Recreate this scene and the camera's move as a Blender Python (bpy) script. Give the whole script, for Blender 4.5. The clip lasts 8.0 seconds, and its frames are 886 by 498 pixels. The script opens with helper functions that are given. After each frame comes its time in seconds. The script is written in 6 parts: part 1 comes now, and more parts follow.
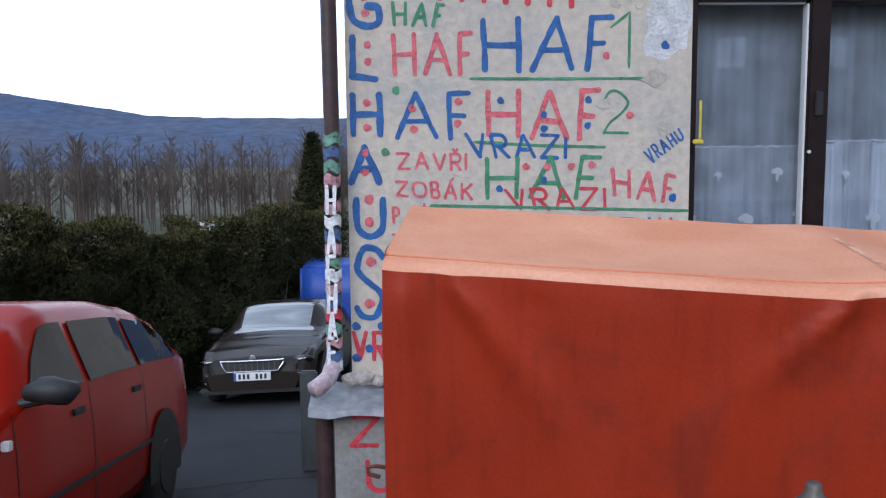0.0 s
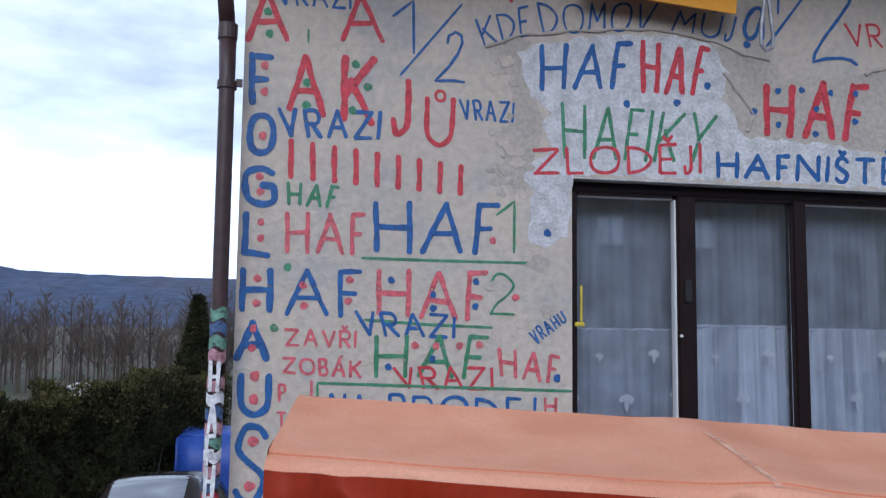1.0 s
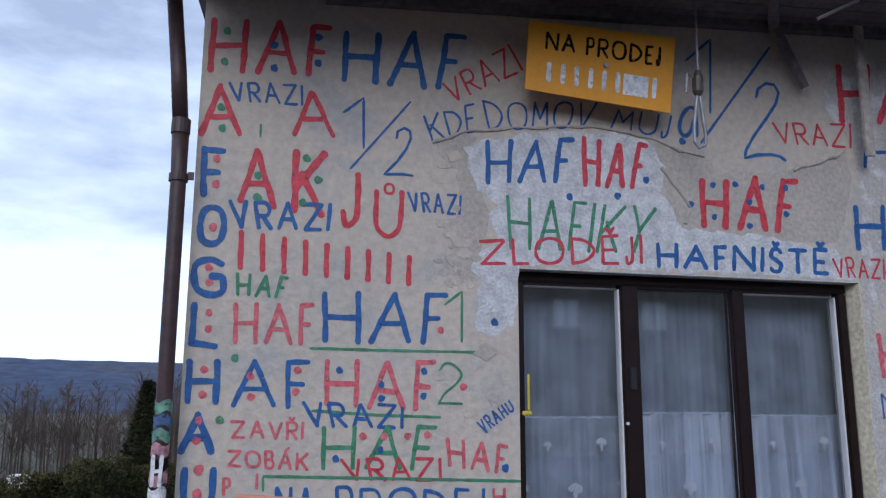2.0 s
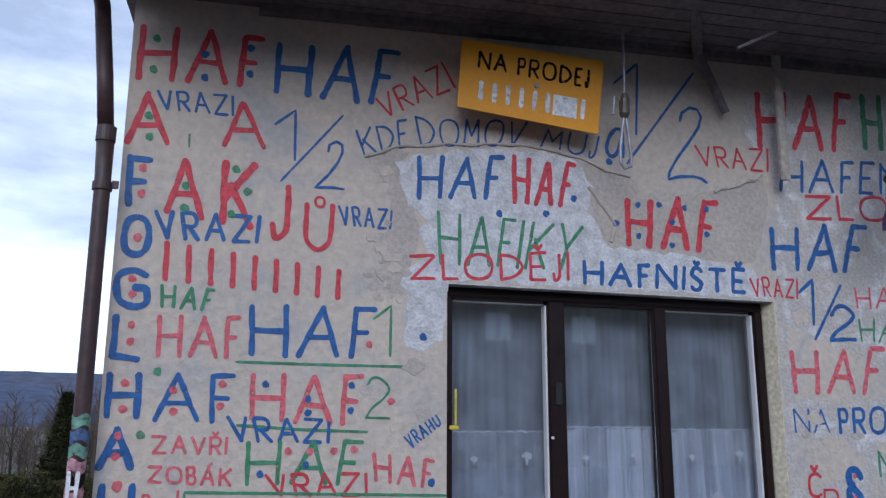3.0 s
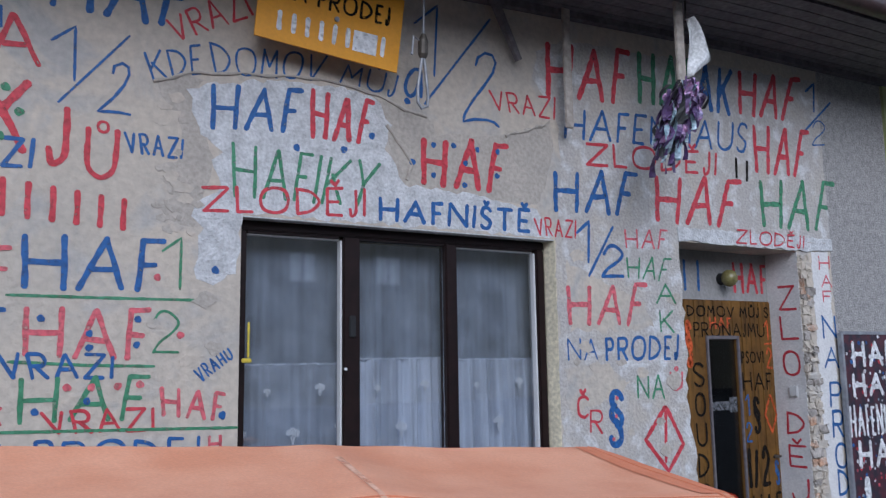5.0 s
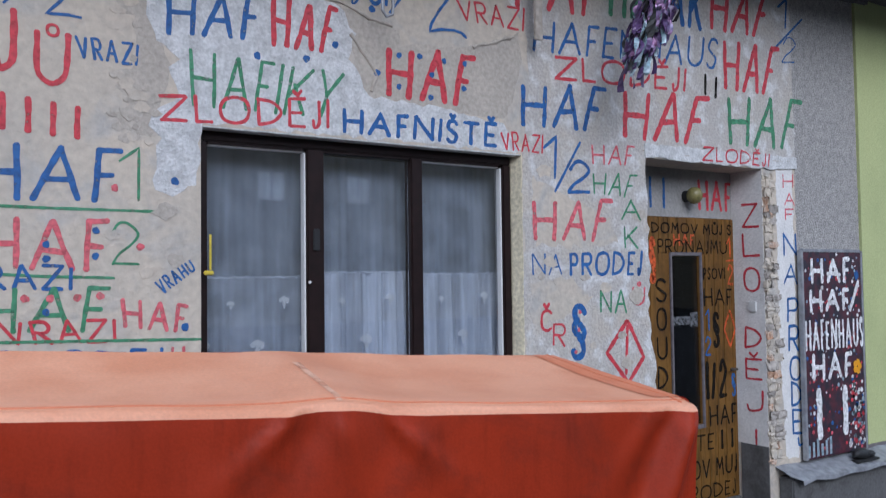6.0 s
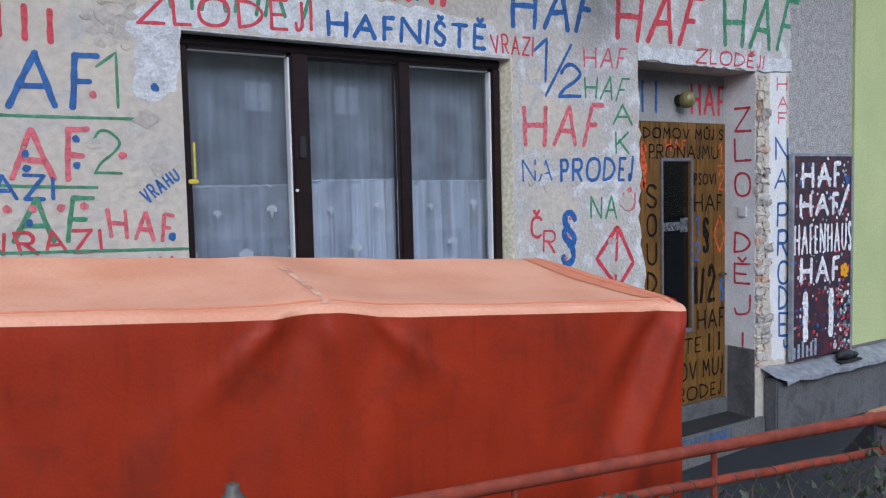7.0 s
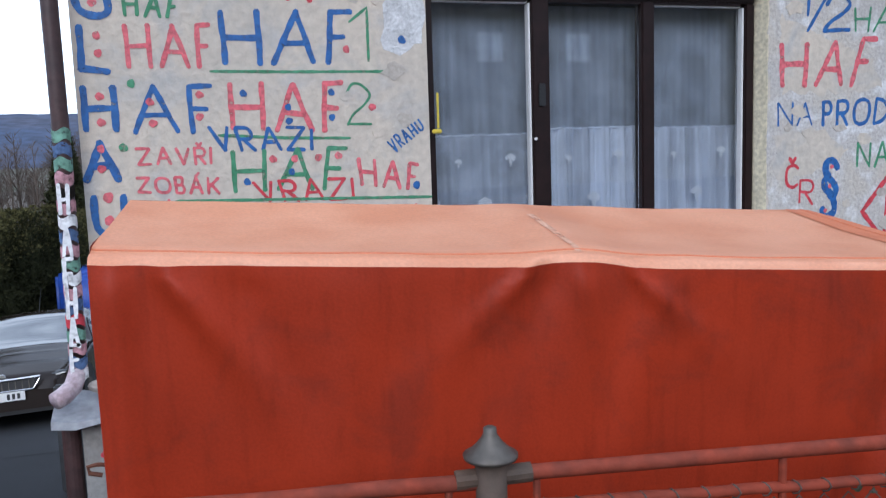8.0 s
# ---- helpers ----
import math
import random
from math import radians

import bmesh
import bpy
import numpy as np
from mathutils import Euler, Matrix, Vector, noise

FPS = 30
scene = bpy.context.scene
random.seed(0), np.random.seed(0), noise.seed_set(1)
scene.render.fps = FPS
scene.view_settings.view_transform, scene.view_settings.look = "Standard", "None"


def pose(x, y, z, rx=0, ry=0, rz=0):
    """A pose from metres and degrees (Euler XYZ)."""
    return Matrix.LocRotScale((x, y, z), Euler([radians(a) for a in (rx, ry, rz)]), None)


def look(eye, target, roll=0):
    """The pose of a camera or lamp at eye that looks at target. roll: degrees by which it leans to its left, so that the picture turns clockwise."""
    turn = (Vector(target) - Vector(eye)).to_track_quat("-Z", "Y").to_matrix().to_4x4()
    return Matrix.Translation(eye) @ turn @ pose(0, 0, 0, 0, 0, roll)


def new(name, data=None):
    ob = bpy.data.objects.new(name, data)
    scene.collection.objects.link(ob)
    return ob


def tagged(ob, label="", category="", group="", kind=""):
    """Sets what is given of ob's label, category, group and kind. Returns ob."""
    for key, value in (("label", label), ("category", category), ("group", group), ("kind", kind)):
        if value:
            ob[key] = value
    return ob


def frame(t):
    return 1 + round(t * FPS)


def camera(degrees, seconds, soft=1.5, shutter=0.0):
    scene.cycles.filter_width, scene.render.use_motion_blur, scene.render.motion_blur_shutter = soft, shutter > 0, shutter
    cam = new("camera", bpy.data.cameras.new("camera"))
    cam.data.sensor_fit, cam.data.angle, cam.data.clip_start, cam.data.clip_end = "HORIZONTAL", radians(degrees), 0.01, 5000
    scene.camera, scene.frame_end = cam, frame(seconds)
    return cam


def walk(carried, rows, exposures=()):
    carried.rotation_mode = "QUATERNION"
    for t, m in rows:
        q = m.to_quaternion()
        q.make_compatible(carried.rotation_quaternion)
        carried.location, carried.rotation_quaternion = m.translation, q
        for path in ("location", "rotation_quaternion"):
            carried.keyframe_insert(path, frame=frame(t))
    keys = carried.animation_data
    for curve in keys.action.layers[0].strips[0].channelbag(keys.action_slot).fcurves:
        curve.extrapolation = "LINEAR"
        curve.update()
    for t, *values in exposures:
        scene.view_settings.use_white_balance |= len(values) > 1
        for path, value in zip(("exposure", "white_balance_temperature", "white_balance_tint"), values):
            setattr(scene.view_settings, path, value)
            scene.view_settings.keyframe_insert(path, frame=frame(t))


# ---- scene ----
cam = camera(56.7, 8.0, soft=1.2, shutter=0.25)
# seconds, place, then pitch, roll and yaw in degrees
ROWS = [
    (0, -1.119, -3.263, 1.635, -6.162, 0.573, -2.304),
    (0.2, -1.112, -3.263, 1.640, -5.796, 0.175, -3.177),
    (0.5, -1.108, -3.261, 1.651, -3.888, -0.977, -6.662),
    (0.7, -1.118, -3.270, 1.660, 1.186, -1.284, -8.661),
    (0.8, -1.124, -3.276, 1.670, 3.260, -1.316, -9.317),
    (1, -1.119, -3.283, 1.688, 5.306, -0.711, -9.914),
    (1.2, -1.110, -3.295, 1.696, 6.158, -0.535, -10.517),
    (1.5, -1.097, -3.319, 1.703, 8.122, -0.049, -11.728),
    (1.7, -1.092, -3.333, 1.707, 9.640, -0.042, -12.016),
    (2.8, -1.082, -3.371, 1.722, 12.108, -0.440, -16.418),
    (3, -1.077, -3.373, 1.721, 11.916, -0.234, -17.449),
    (3.2, -1.079, -3.384, 1.717, 11.440, 0.079, -18.572),
    (3.5, -1.088, -3.412, 1.705, 9.681, 0.462, -21.251),
    (3.8, -1.079, -3.427, 1.694, 9.024, 0.643, -23.479),
    (4, -1.070, -3.436, 1.689, 9.000, 0.683, -24.466),
    (4.3, -1.059, -3.440, 1.691, 8.996, 0.767, -25.723),
    (4.5, -1.058, -3.437, 1.691, 8.728, 1.035, -27.045),
    (4.7, -1.055, -3.432, 1.689, 8.487, 0.900, -28.796),
    (5.8, -1.018, -3.428, 1.659, 3.795, 0.852, -33.033),
    (6, -1.011, -3.425, 1.653, 2.224, 0.732, -32.852),
    (6.2, -1.003, -3.419, 1.646, 0.577, 0.837, -32.565),
    (6.5, -0.993, -3.411, 1.638, -1.695, 1.278, -32.537),
    (6.8, -0.988, -3.404, 1.634, -3.418, 1.382, -33.106),
    (7, -0.987, -3.403, 1.632, -3.964, 1.336, -33.481),
    (7.2, -0.988, -3.406, 1.631, -4.486, 0.970, -33.254),
    (7.3, -0.996, -3.404, 1.630, -4.674, 0.625, -32.227),
    (7.5, -1.005, -3.397, 1.628, -4.863, 0.785, -26.743),
    (7.7, -1.004, -3.386, 1.624, -5.270, 0.753, -21.194),
    (7.8, -1.001, -3.379, 1.621, -5.632, 1.106, -18.522),
    (8, -1.015, -3.355, 1.626, -6.982, 1.907, -17.715),
]
walk(cam, [(t, pose(x, y, z, 90 + p, r, w)) for t, x, y, z, p, r, w in ROWS], [(0, 0.28, 5640, 12), (0.5, 0.20, 5640, 12), (1.0, 0.0, 5600, 13), (1.5, -0.22, 5560, 14), (3, -0.08, 5560, 14), (4.5, 0.05, 5600, 13), (6, 0.20, 5700, 12), (8, 0.40, 5680, 11)])

# ---- sky and sun: bright broken overcast ----
SUN_EL, SUN_AZ = radians(28), radians(200)
world = bpy.data.worlds.new("sky")
scene.world = world
world.use_nodes = True
wn, wl = world.node_tree.nodes, world.node_tree.links
wn.clear()
w_out, w_bg = wn.new("ShaderNodeOutputWorld"), wn.new("ShaderNodeBackground")
w_sky = wn.new("ShaderNodeTexSky")
w_sky.sky_type, w_sky.sun_disc, w_sky.sun_elevation, w_sky.sun_rotation = "NISHITA", False, SUN_EL, SUN_AZ
w_tc, w_map, w_noise, w_ramp = wn.new("ShaderNodeTexCoord"), wn.new("ShaderNodeMapping"), wn.new("ShaderNodeTexNoise"), wn.new("ShaderNodeValToRGB")
w_map.inputs["Scale"].default_value = (1.2, 1.2, 3.6)
w_map.inputs["Location"].default_value = (0.3, 0.2, 0.55)
w_noise.inputs["Scale"].default_value, w_noise.inputs["Detail"].default_value, w_noise.inputs["Roughness"].default_value = 1.6, 7, 0.55
w_ramp.color_ramp.elements[0].position, w_ramp.color_ramp.elements[0].color = 0.37, (4.3, 4.85, 5.8, 1)
w_ramp.color_ramp.elements[1].position, w_ramp.color_ramp.elements[1].color = 0.57, (9.8, 10.6, 11.6, 1)
w_mix = wn.new("ShaderNodeMix")
w_mix.data_type, w_mix.inputs[0].default_value = "RGBA", 0.86
wl.new(w_tc.outputs["Generated"], w_map.inputs["Vector"])
wl.new(w_map.outputs[0], w_noise.inputs["Vector"])
w_sep, w_low, w_sum = wn.new("ShaderNodeSeparateXYZ"), wn.new("ShaderNodeMapRange"), wn.new("ShaderNodeMath")
w_low.inputs["From Min"].default_value, w_low.inputs["From Max"].default_value = 0.08, 0.22
w_low.inputs["To Min"].default_value, w_low.inputs["To Max"].default_value = 0.07, -0.06
wl.new(w_tc.outputs["Generated"], w_sep.inputs[0])
wl.new(w_sep.outputs["Z"], w_low.inputs["Value"])
wl.new(w_noise.outputs["Fac"], w_sum.inputs[0])
wl.new(w_low.outputs[0], w_sum.inputs[1])
wl.new(w_sum.outputs[0], w_ramp.inputs["Fac"])
wl.new(w_sky.outputs[0], w_mix.inputs[6])
wl.new(w_ramp.outputs[0], w_mix.inputs[7])
wl.new(w_mix.outputs[2], w_bg.inputs["Color"])
w_bg.inputs["Strength"].default_value = 0.135
wl.new(w_bg.outputs[0], w_out.inputs[0])
sun = new("sun", bpy.data.lights.new("sun", "SUN"))
sun.data.energy, sun.data.angle, sun.data.color = 1.5, radians(35), (1.0, 0.97, 0.94)
sun.matrix_world = look((-5, -14, 8), (0, 0, 0))


# ---- materials ----
def surf(name, base, dark=None, scale=2.0, rough=0.8, metal=0.0, grain=60.0, bump=0.15, amount=0.6, fine=0.25, gaps=0.0, gap_scale=45.0, dist=0.01, island=0.0, spread=(0.38, 0.66), streaks=0.0, spec=0.5, crumple=0.0, crumple_scale=9.0, blotch=None, blotch_scale=4.0, streak_scale=(30, 30, 3.2)):
    m = bpy.data.materials.new(name)
    m.use_nodes = True
    n, l = m.node_tree.nodes, m.node_tree.links
    b = n["Principled BSDF"]
    b.inputs["Roughness"].default_value, b.inputs["Metallic"].default_value = rough, metal
    b.inputs["Specular IOR Level"].default_value = spec
    tc = n.new("ShaderNodeTexCoord")
    big, small = n.new("ShaderNodeTexNoise"), n.new("ShaderNodeTexNoise")
    for node, s, d in ((big, scale, 6), (small, grain, 4)):
        node.inputs["Scale"].default_value, node.inputs["Detail"].default_value = s, d
        l.new(tc.outputs["Object"], node.inputs["Vector"])
    dark = dark or tuple(c * 0.62 for c in base)
    r1 = n.new("ShaderNodeMapRange")
    r1.inputs["From Min"].default_value, r1.inputs["From Max"].default_value, r1.inputs["To Max"].default_value = spread[0], spread[1], amount
    l.new(big.outputs["Fac"], r1.inputs["Value"])
    mix = n.new("ShaderNodeMix")
    mix.data_type = "RGBA"
    mix.inputs[6].default_value, mix.inputs[7].default_value = (*base, 1), (*dark, 1)
    l.new(r1.outputs[0], mix.inputs[0])
    r2 = n.new("ShaderNodeMapRange")
    r2.inputs["From Min"].default_value, r2.inputs["From Max"].default_value = 0.3, 0.7
    r2.inputs["To Min"].default_value, r2.inputs["To Max"].default_value = 1 - fine, 1 + fine
    l.new(small.outputs["Fac"], r2.inputs["Value"])
    value = r2.outputs[0]
    if island:
        oi, add = n.new("ShaderNodeObjectInfo"), n.new("ShaderNodeMath")
        ri = n.new("ShaderNodeMapRange")
        ri.inputs["To Min"].default_value, ri.inputs["To Max"].default_value = 1 - island, 1 + island
        l.new(oi.outputs["Random"], ri.inputs["Value"])
        add.operation = "MULTIPLY"
        l.new(value, add.inputs[0])
        l.new(ri.outputs[0], add.inputs[1])
        value = add.outputs[0]
    if streaks:
        sm, sn, sr, sx = n.new("ShaderNodeMapping"), n.new("ShaderNodeTexNoise"), n.new("ShaderNodeMapRange"), n.new("ShaderNodeMath")
        sm.inputs["Scale"].default_value = streak_scale
        sn.inputs["Scale"].default_value, sn.inputs["Detail"].default_value = 1.0, 5
        sr.inputs["From Min"].default_value, sr.inputs["From Max"].default_value = 0.52, 0.72
        sr.inputs["To Min"].default_value, sr.inputs["To Max"].default_value = 1.0, 1 - streaks
        l.new(tc.outputs["Object"], sm.inputs["Vector"])
        l.new(sm.outputs[0], sn.inputs["Vector"])
        l.new(sn.outputs["Fac"], sr.inputs["Value"])
        sx.operation = "MULTIPLY"
        l.new(value, sx.inputs[0])
        l.new(sr.outputs[0], sx.inputs[1])
        value = sx.outputs[0]
    colour = mix.outputs[2]
    if blotch:
        bn, br, bx = n.new("ShaderNodeTexNoise"), n.new("ShaderNodeMapRange"), n.new("ShaderNodeMix")
        bn.inputs["Scale"].default_value, bn.inputs["Detail"].default_value, bn.inputs["Roughness"].default_value, bn.inputs["Distortion"].default_value = blotch_scale, 8, 0.62, 0.6
        br.inputs["From Min"].default_value, br.inputs["From Max"].default_value, br.inputs["To Max"].default_value = 0.50, 0.64, 0.8
        bx.data_type, bx.inputs[7].default_value = "RGBA", (*blotch, 1)
        l.new(tc.outputs["Object"], bn.inputs["Vector"])
        l.new(bn.outputs["Fac"], br.inputs["Value"])
        l.new(br.outputs[0], bx.inputs[0])
        l.new(colour, bx.inputs[6])
        colour = bx.outputs[2]
    mul = n.new("ShaderNodeVectorMath")
    mul.operation = "SCALE"
    l.new(colour, mul.inputs[0])
    l.new(value, mul.inputs["Scale"])
    l.new(mul.outputs[0], b.inputs["Base Color"])
    if bump:
        bp = n.new("ShaderNodeBump")
        bp.inputs["Strength"].default_value, bp.inputs["Distance"].default_value = bump, dist
        l.new(small.outputs["Fac"], bp.inputs["Height"])
        l.new(bp.outputs[0], b.inputs["Normal"])
        if crumple:
            cn, cb = n.new("ShaderNodeTexNoise"), n.new("ShaderNodeBump")
            cn.inputs["Scale"].default_value, cn.inputs["Detail"].default_value, cn.inputs["Distortion"].default_value = crumple_scale, 3, 0.2
            cb.inputs["Strength"].default_value, cb.inputs["Distance"].default_value = crumple, 0.03
            l.new(tc.outputs["Object"], cn.inputs["Vector"])
            l.new(cn.outputs["Fac"], cb.inputs["Height"])
            l.new(cb.outputs[0], bp.inputs["Normal"])
    if gaps:
        g = n.new("ShaderNodeTexNoise")
        g.inputs["Scale"].default_value, g.inputs["Detail"].default_value = gap_scale, 5
        l.new(tc.outputs["Object"], g.inputs["Vector"])
        gr = n.new("ShaderNodeMapRange")
        gr.inputs["From Min"].default_value, gr.inputs["From Max"].default_value = 0.22 + gaps * 0.16, 0.42 + gaps * 0.34
        gr.inputs["To Min"].default_value = 0.35
        l.new(g.outputs["Fac"], gr.inputs["Value"])
        l.new(gr.outputs[0], b.inputs["Alpha"])
    return m


def glass_mat(name, tint=(0.9, 0.93, 0.95), alpha=0.25, rough=0.03, ior=1.5):
    m = bpy.data.materials.new(name)
    m.use_nodes = True
    n, l = m.node_tree.nodes, m.node_tree.links
    n.remove(n["Principled BSDF"])
    out = n["Material Output"]
    tr, gl, mx, fr = n.new("ShaderNodeBsdfTransparent"), n.new("ShaderNodeBsdfGlossy"), n.new("ShaderNodeMixShader"), n.new("ShaderNodeFresnel")
    tr.inputs["Color"].default_value = (*tint, 1)
    gl.inputs["Roughness"].default_value = rough
    add = n.new("ShaderNodeMath")
    add.operation, add.inputs[1].default_value = "ADD", alpha
    fr.inputs["IOR"].default_value = ior
    l.new(fr.outputs[0], add.inputs[0])
    l.new(add.outputs[0], mx.inputs[0])
    l.new(tr.outputs[0], mx.inputs[1])
    l.new(gl.outputs[0], mx.inputs[2])
    l.new(mx.outputs[0], out.inputs["Surface"])
    return m


def sheer_mat(name, colour, cover, stripes=0.0, pleats=(24, 24, 0.9)):
    m = bpy.data.materials.new(name)
    m.use_nodes = True
    n, l = m.node_tree.nodes, m.node_tree.links
    n.remove(n["Principled BSDF"])
    tr, df, tl, m1, m2 = n.new("ShaderNodeBsdfTransparent"), n.new("ShaderNodeBsdfDiffuse"), n.new("ShaderNodeBsdfTranslucent"), n.new("ShaderNodeMixShader"), n.new("ShaderNodeMixShader")
    df.inputs["Color"].default_value = tl.inputs["Color"].default_value = (*colour, 1)
    m1.inputs[0].default_value = 0.12
    tc, mp, nz, cl, rg, rc, ad = n.new("ShaderNodeTexCoord"), n.new("ShaderNodeMapping"), n.new("ShaderNodeTexNoise"), n.new("ShaderNodeTexNoise"), n.new("ShaderNodeMapRange"), n.new("ShaderNodeMapRange"), n.new("ShaderNodeMath")
    mp.inputs["Scale"].default_value = pleats
    nz.inputs["Scale"].default_value, nz.inputs["Detail"].default_value = 1.0, 3
    cl.inputs["Scale"].default_value, cl.inputs["Detail"].default_value = 7.0, 5
    l.new(tc.outputs["Object"], mp.inputs["Vector"])
    l.new(mp.outputs[0], nz.inputs["Vector"])
    l.new(tc.outputs["Object"], cl.inputs["Vector"])
    for node, lo, hi, a, b in ((rg, 0.42, 0.66, cover - stripes * 0.6, cover + stripes), (rc, 0.3, 0.7, -0.12, 0.12)):
        node.inputs["From Min"].default_value, node.inputs["From Max"].default_value = lo, hi
        node.inputs["To Min"].default_value, node.inputs["To Max"].default_value = a, b
    l.new(nz.outputs["Fac"], rg.inputs["Value"])
    l.new(cl.outputs["Fac"], rc.inputs["Value"])
    l.new(rg.outputs[0], ad.inputs[0])
    l.new(rc.outputs[0], ad.inputs[1])
    ad.use_clamp = True
    l.new(ad.outputs[0], m2.inputs[0])
    l.new(df.outputs[0], m1.inputs[1])
    l.new(tl.outputs[0], m1.inputs[2])
    l.new(tr.outputs[0], m2.inputs[1])
    l.new(m1.outputs[0], m2.inputs[2])
    l.new(m2.outputs[0], n["Material Output"].inputs["Surface"])
    return m


PLASTER = surf("old_plaster", (0.57, 0.495, 0.405), (0.45, 0.41, 0.355), 1.9, 0.9, grain=30, bump=0.5, fine=0.11, dist=0.012, crumple=0.22, crumple_scale=13, blotch=(0.42, 0.405, 0.385), blotch_scale=3.2)
PLASTER_GREY = surf("grey_plaster", (0.475, 0.425, 0.365), (0.36, 0.325, 0.285), 4.0, 0.92, grain=45, bump=0.5, fine=0.15, dist=0.012)
PLASTER_WHITE = surf("white_plaster", (0.66, 0.66, 0.66), (0.43, 0.43, 0.43), 16, 0.9, grain=70, bump=0.7, fine=0.16, dist=0.014, amount=0.8)
ROUGHCAST = surf("roughcast", (0.42, 0.40, 0.38), (0.27, 0.26, 0.25), 22, 0.95, grain=75, bump=0.9, fine=0.3, dist=0.02, amount=0.7)
PATCHY = surf("patched_roughcast", (0.475, 0.445, 0.415), (0.66, 0.655, 0.65), 10, 0.93, grain=60, bump=0.6, fine=0.15, dist=0.016, amount=0.9, spread=(0.50, 0.64), blotch=(0.50, 0.45, 0.385), blotch_scale=2.6)
JAMB_WHITE = surf("whitewashed_jamb", (0.74, 0.72, 0.70), (0.60, 0.585, 0.57), 7, 0.9, grain=55, bump=0.4, fine=0.08)
CREAM = surf("cream_reveal", (0.64, 0.575, 0.42), None, 4, 0.85, grain=50, amount=0.35)
YELLOW_WALL = surf("yellow_green_render", (0.47, 0.51, 0.24), (0.38, 0.42, 0.20), 1.5, 0.9, grain=90, bump=0.4, fine=0.1)
PLINTH_GREY = surf("stained_plinth_render", (0.30, 0.29, 0.27), (0.19, 0.185, 0.18), 4.5, 0.9, grain=45, bump=0.3, fine=0.14, blotch=(0.22, 0.20, 0.18), blotch_scale=6)
# grey lowered so the plaster over the door carries the recess's shade
RECESS = surf("shaded_recess_plaster", (0.33, 0.32, 0.31), (0.25, 0.245, 0.235), 6, 0.9, grain=45, bump=0.4, fine=0.1)
CONCRETE = surf("grey_concrete", (0.118, 0.116, 0.117), (0.085, 0.084, 0.086), 3.5, 0.9, grain=45, bump=0.22, fine=0.15, blotch=(0.065, 0.062, 0.06), blotch_scale=5)
STONE = surf("rubble", (0.42, 0.38, 0.34), (0.25, 0.22, 0.2), 9, 0.95, grain=40, bump=0.6, island=0.2)
BRICK = surf("broken_brick", (0.40, 0.235, 0.15), (0.52, 0.45, 0.38), 18, 0.95, grain=55, bump=0.7, island=0.3, amount=0.9)
FAR_WALL = surf("dull_ochre_render", (0.20, 0.175, 0.125), (0.14, 0.13, 0.11), 0.3, 0.9, grain=6, bump=0)
ASPHALT = surf("asphalt", (0.036, 0.038, 0.043), (0.023, 0.025, 0.028), 0.9, 0.85, grain=120, bump=0.5, fine=0.35, spec=0.25)
BLUE = surf("blue_paint", (0.016, 0.090, 0.285), (0.024, 0.13, 0.37), 9, 0.6, gaps=0.12, grain=34, bump=0.3)
RED = surf("red_paint", (0.50, 0.032, 0.048), (0.60, 0.065, 0.085), 9, 0.6, gaps=0.12, grain=34, bump=0.3)
PINK = surf("pale_red_paint", (0.60, 0.10, 0.125), (0.66, 0.17, 0.19), 9, 0.65, gaps=0.32, grain=34, bump=0.3)
GREEN = surf("green_paint", (0.045, 0.21, 0.10), (0.09, 0.30, 0.17), 9, 0.65, gaps=0.28, grain=34, bump=0.3)
BLACK = surf("black_paint", (0.008, 0.007, 0.006), (0.016, 0.013, 0.010), 9, 0.8, gaps=0.02, grain=34, bump=0.3, spec=0.12)
WHITE = surf("white_paint", (0.78, 0.78, 0.78), (0.6, 0.6, 0.6), 9, 0.6, gaps=0.15, grain=34, bump=0.3)
ORANGE = surf("orange_paint", (0.62, 0.10, 0.02), None, 9, 0.6, gaps=0.4, grain=34, bump=0.3)
BROWN_FRAME = surf("dark_brown_varnish", (0.011, 0.0045, 0.0042), (0.018, 0.008, 0.007), 6, 0.5, grain=25, bump=0.1, spec=0.25)
WHITE_EDGE = surf("white_window_edge", (0.68, 0.68, 0.67), None, 10, 0.5, amount=0.15, fine=0.04, bump=0.03)
GLASS = glass_mat("window_glass", (0.88, 0.91, 0.95), 0.15)
NET = sheer_mat("net_curtain", (0.66, 0.73, 0.84), 0.54, 0.08)
LACE_BACK = sheer_mat("thin_lace", (0.80, 0.86, 0.96), 0.45, 0.10)
LACE = sheer_mat("lace_curtain", (0.86, 0.91, 1.0), 0.72, 0.34, (9, 9, 0.3))
MOTIF = sheer_mat("lace_motif", (0.97, 0.98, 1.0), 0.80)
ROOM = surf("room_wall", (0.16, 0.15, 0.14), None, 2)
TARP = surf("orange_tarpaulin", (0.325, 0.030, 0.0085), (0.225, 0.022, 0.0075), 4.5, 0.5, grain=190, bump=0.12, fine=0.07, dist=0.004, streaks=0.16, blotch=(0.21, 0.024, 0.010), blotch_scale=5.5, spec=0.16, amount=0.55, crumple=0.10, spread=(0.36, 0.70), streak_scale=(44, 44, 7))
# fading plus the sky's sheen, both set into the top's paler colour
TARP_TOP = surf("faded_sky_lit_tarpaulin", (0.68, 0.315, 0.185), (0.58, 0.225, 0.115), 5.0, 0.5, grain=160, bump=0.12, fine=0.08, dist=0.004, amount=0.8, crumple=0.08)
